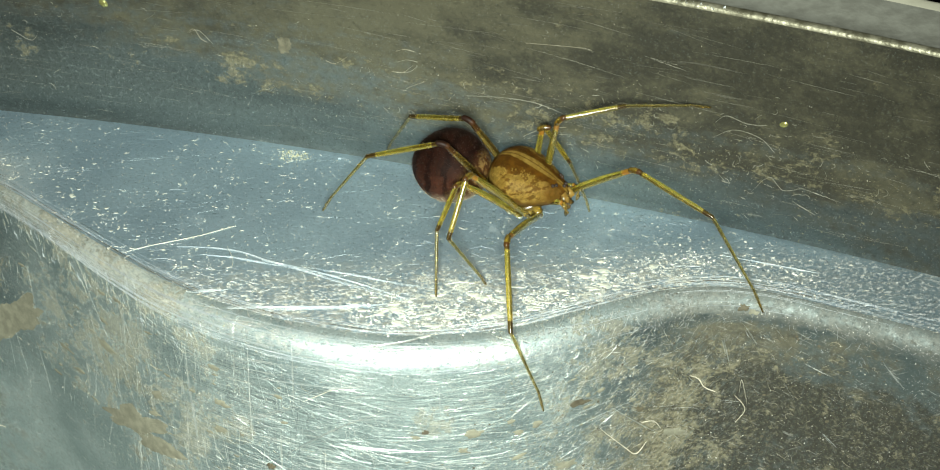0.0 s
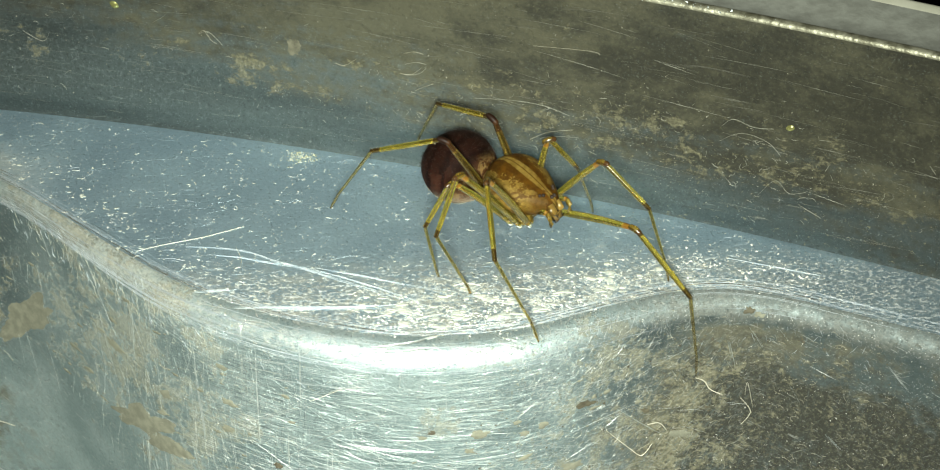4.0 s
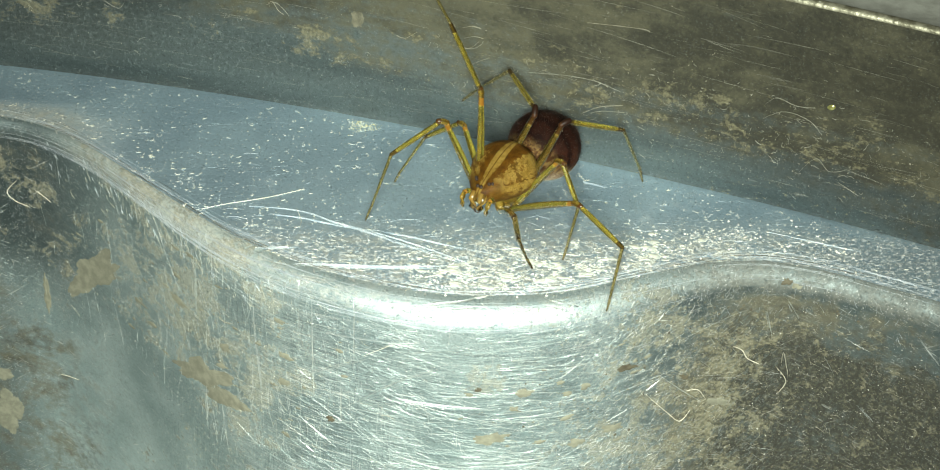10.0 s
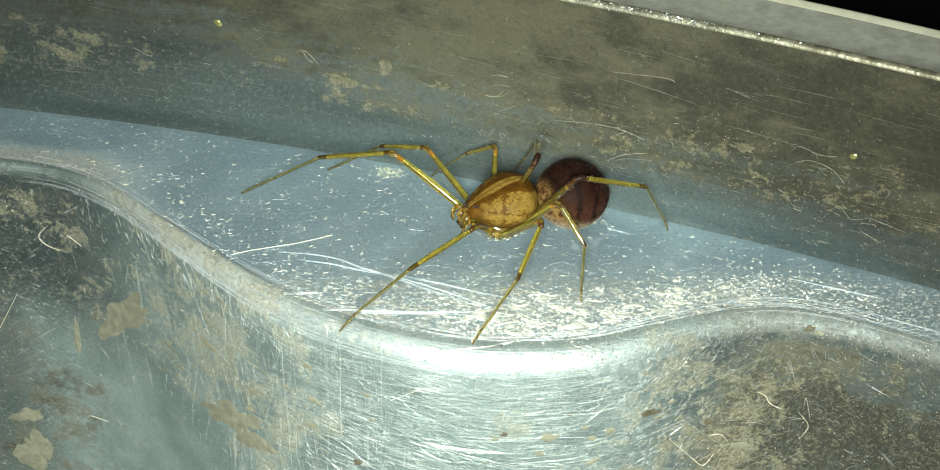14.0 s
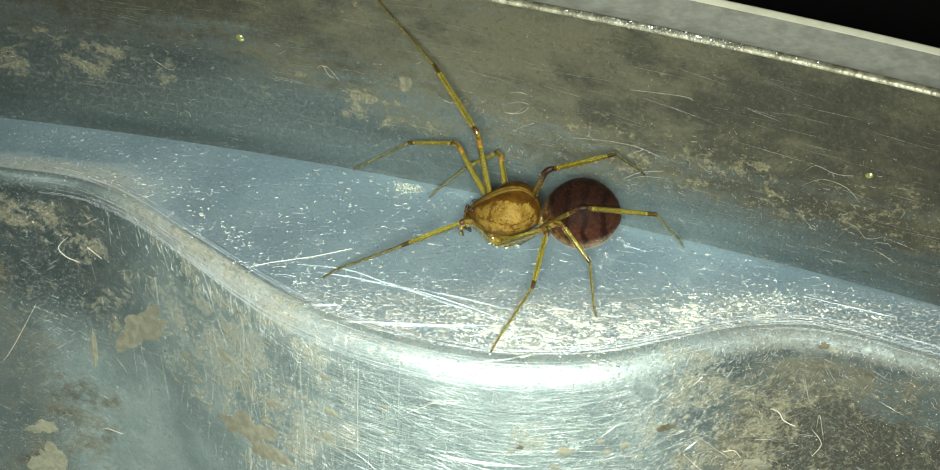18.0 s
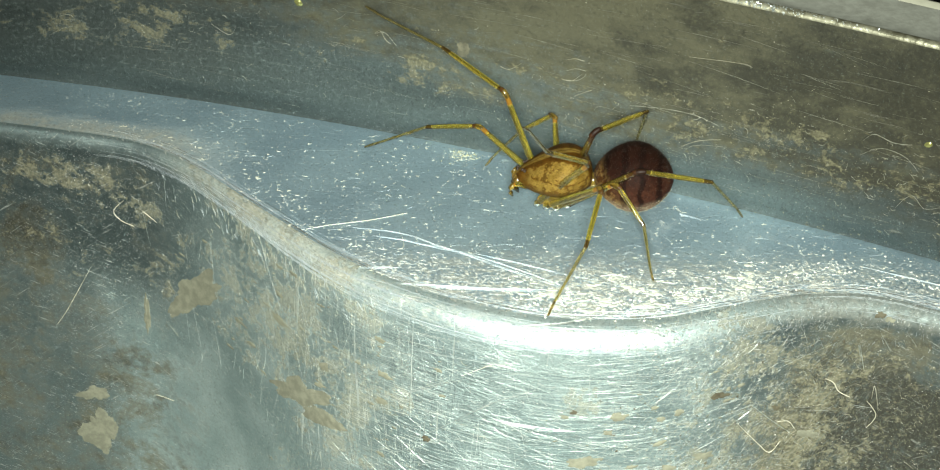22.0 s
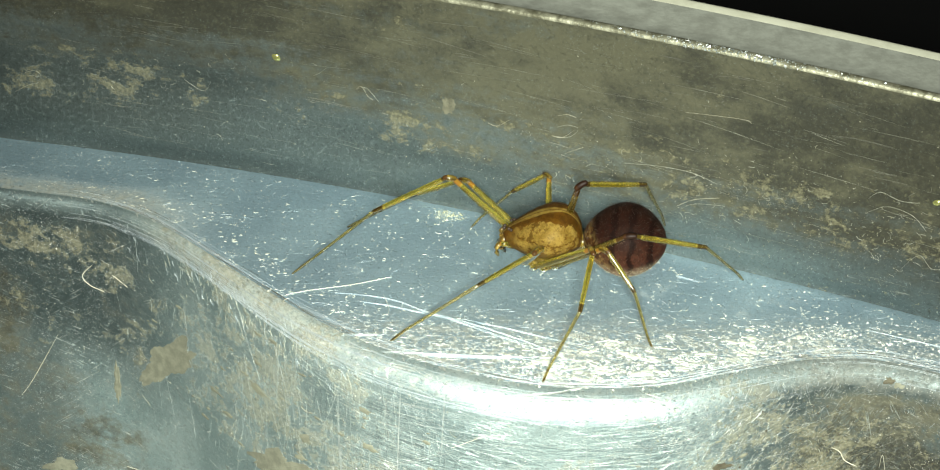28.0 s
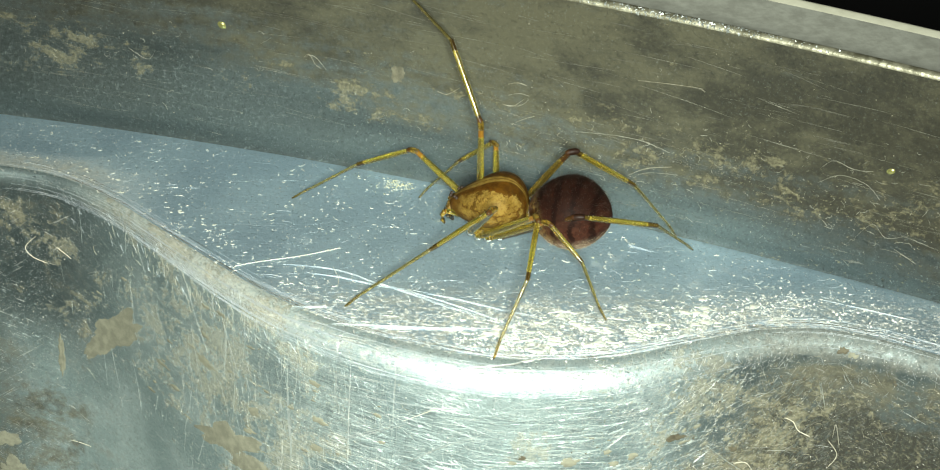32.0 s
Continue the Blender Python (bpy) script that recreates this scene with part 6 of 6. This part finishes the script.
    R2_2 = (
        (10, 45.8, 64.1, 104.2, 36.8, -4.9),
        (10.5, 49.2, 79.0, 88.3, 33.8, -12.5),
        (11, 70.2, 62.7, 68.9, 7.0, -2.6),
        (11.5, 59.6, 59.9, 73.9, 15.2, -21.6),
        (12, 69.2, 19.8, 42.9, 14.8, 17.2),
        (13, 62.5, 22.0, 44.0, 19.0, 14.7),
        (14, 67.1, 16.8, 42.0, 20.3, 17.4),
        (17, 27.3, 33.5, 53.7, 20.3, 24.8),
        (18, 24.7, 39.8, 53.6, 21.6, 30.2),
        (19, 33.0, 30.4, 51.6, 15.8, 26.4),
        (20, 23.0, 40.8, 52.6, 12.0, 34.7),
        (21, 21.1, 42.3, 39.8, 13.4, 1.2),
    )
    R2_3 = (
        (22, 22.7, 20.8, 36.5, 14.8, 23.3),
        (23, 14.3, 27.4, 48.4, 12.3, 24.3),
        (24, 13.4, 30.0, 51.9, 11.8, 14.3),
        (25, 11.6, 29.0, 57.0, 0.4, 22.2),
        (28, 12.9, 28.3, 55.3, 8.4, 21.9),
        (29, 9.5, 29.4, 59.5, 2.4, 17.2),
        (30, 10.5, 26.3, 55.5, 5.7, 26.1),
        (31, 10.0, 24.5, 50.4, 15.3, 40.5),
        (32, 5.8, 28.5, 52.1, 11.0, 26.8),
    )
    R3_1 = (
        (0, 116.7, 46.6, 86.6, 25.9, 23.5),
        (1, 113.1, 57.5, 91.6, 49.8, 20.5),
        (2, 113.8, 39.8, 96.3, 64.3, 21.1),
        (3, 116.4, 44.5, 95.1, 58.7, 10.6),
        (5.5, 115.9, 53.6, 95.4, 33.1, 5.2),
        (6, 111.5, 56.9, 98.1, 35.5, 6.7),
        (7, 118.8, 58.6, 106.5, 33.9, 7.6),
        (7.5, 108.7, 58.6, 108.7, 34.0, 6.8),
        (8, 74.5, 64.3, 115.1, 32.1, 15.6),
        (9, 122.4, 40.9, 75.3, 14.9, 1.1),
        (9.5, 113.2, 37.2, 89.7, -0.9, 22.9),
        (10, 103.7, 38.1, 80.7, 33.5, 26.8),
    )
    R3_2 = (
        (10.5, 63.5, 57.5, 112.5, 18.7, -6.9),
        (11, 85.8, 41.8, 92.3, 40.8, 25.2),
        (11.5, 38.5, 68.2, 123.7, 20.0, -2.8),
        (12, 75.6, 40.0, 99.0, 41.7, 38.3),
        (13, 70.3, 41.8, 101.3, 30.7, 37.6),
        (14, 94.0, 36.5, 81.4, 12.6, 26.4),
        (17, 45.2, 42.1, 89.1, 6.0, 36.0),
        (18, 36.8, 49.1, 89.0, 10.9, 33.6),
        (19, 47.6, 42.4, 97.3, 1.8, 33.0),
        (20, 47.4, 46.3, 92.1, 17.3, 33.6),
        (21, 45.4, 45.3, 94.5, 13.6, 33.5),
        (22, 51.2, 44.3, 92.9, 16.0, 32.7),
    )
    R3_3 = (
        (23, 48.2, 44.8, 91.4, 13.8, 32.1),
        (24, 49.5, 46.2, 95.5, 3.6, 28.7),
        (25, 44.7, 47.7, 95.8, 14.1, 37.0),
        (28, 49.9, 42.9, 94.7, 14.2, 39.4),
        (29, 42.9, 46.6, 96.3, 15.9, 36.0),
        (30, 42.9, 43.8, 93.6, 14.0, 34.6),
        (31, 45.8, 41.4, 95.6, 10.6, 37.6),
        (32, 40.2, 46.4, 96.7, 13.0, 37.8),
    )
    R4_1 = (
        (0, 164.4, 53.2, 66.7, 36.6, -1.3),
        (1, 164.7, 56.4, 72.3, 35.7, -0.4),
        (2, 165.4, 57.0, 74.5, 36.7, 1.9),
        (3, 155.9, 61.7, 72.8, 38.4, -1.3),
        (5.5, 154.2, 53.7, 69.4, 37.9, 6.4),
        (6, 153.2, 50.8, 67.5, 40.7, 9.6),
        (7, 151.4, 51.1, 66.5, 42.5, 12.5),
        (7.5, 142.6, 53.4, 70.1, 40.8, 15.6),
        (8, 134.3, 53.6, 76.7, 37.7, 24.0),
        (8.5, 126.3, 57.1, 86.2, 35.1, 24.9),
        (9, 122.9, 80.4, 104.6, 35.6, 3.5),
        (9.5, 132.6, 93.7, 87.6, 46.9, 15.3),
    )
    R4_2 = (
        (10, 125.5, 98.5, 95.0, 52.0, 21.2),
        (10.5, 116.8, 108.2, 114.7, 33.4, 10.4),
        (11, 123.6, 103.1, 97.6, 73.3, 19.7),
        (11.5, 129.0, 103.1, 118.6, 46.1, 17.3),
        (12, 125.0, 102.3, 127.7, 33.8, 22.4),
        (13, 119.2, 103.8, 126.1, 39.1, 22.5),
        (14, 124.0, 106.1, 125.8, 36.4, 16.8),
        (17, 133.4, 89.6, 98.2, 73.4, 32.8),
        (18, 146.0, 81.1, 91.1, 44.9, 27.7),
        (19, 152.9, 87.1, 96.5, 60.0, 27.3),
        (20, 155.7, 85.2, 97.2, 54.2, 24.3),
        (21, 136.5, 90.2, 96.7, 65.0, 26.7),
    )
    R4_3 = (
        (22, 134.2, 93.3, 102.1, 72.2, 25.1),
        (23, 140.9, 90.0, 93.8, 67.8, 20.3),
        (24, 140.5, 87.0, 94.0, 60.2, 22.5),
        (25, 153.0, 77.8, 99.2, 47.0, 21.3),
        (28, 149.2, 86.5, 106.3, 44.7, 19.4),
        (29, 123.1, 104.9, 109.4, 66.0, 5.8),
        (30, 147.8, 93.1, 88.6, 41.5, 9.8),
        (31, 162.2, 37.8, 69.0, 4.3, -4.0),
        (32, 157.9, 47.9, 86.6, 17.9, 1.7),
    )
    swings = {
        "L1": L1_1 + L1_2 + L1_3,
        "L2": L2_1 + L2_2 + L2_3,
        "L3": L3_1 + L3_2 + L3_3,
        "L4": L4_1 + L4_2 + L4_3,
        "R1": R1_1 + R1_2 + R1_3,
        "R2": R2_1 + R2_2 + R2_3,
        "R3": R3_1 + R3_2 + R3_3,
        "R4": R4_1 + R4_2 + R4_3,
    }
    times = [round(0.2 * k, 1) for k in range(161)]
    walk(spider, [(t, pose(x * MM, y * MM, z * MM, 0, pitch, yaw)) for t, (x, y, z, yaw, pitch) in ((t, glide(bodies, t)) for t in times)])
    for leg, parts in limbs.items():
        side, n = (1 if leg[0] == "L" else -1), leg[1]
        hip = Vector((HIPS[n][0], side * HIPS[n][1], HIPS[n][2]))
        socket = Vector((SOCKETS[n][0], side * SOCKETS[n][1], SOCKETS[n][2]))
        table = [(r[0], *directions(side, *r[1:])) for r in swings[leg]]
        turn = [None] * 4
        rows = ([], [], [], [])
        for t in times:
            d = glide(table, t)
            ways = [Vector(d[3 * k:3 * k + 3]).normalized() for k in range(3)]
            bend = ways[0] + ways[1]
            ways.append(bend.normalized() if bend.length > 0.2 else ways[1])
            knee = hip + ways[0] * LENGTHS[n][0]
            ankle = knee + ways[1] * LENGTHS[n][1]
            ways[0] = (knee - socket).normalized()
            spots = (knee - ways[0] * FEMURS[n], knee + ways[1] * 0.14, ankle, knee + (ways[1] - ways[0]) * 0.07 - ways[3] * 0.15)
            for k in range(4):
                if turn[k] is None:
                    turn[k] = ways[k].to_track_quat("X", "Z")
                else:
                    turn[k] = (turn[k] @ Vector((1, 0, 0))).rotation_difference(ways[k]) @ turn[k]
                rows[k].append((t, Matrix.LocRotScale(spots[k] * MM, turn[k], None)))
        for limb_part, keyed in zip(parts, rows):
            walk(limb_part, keyed)


motions()
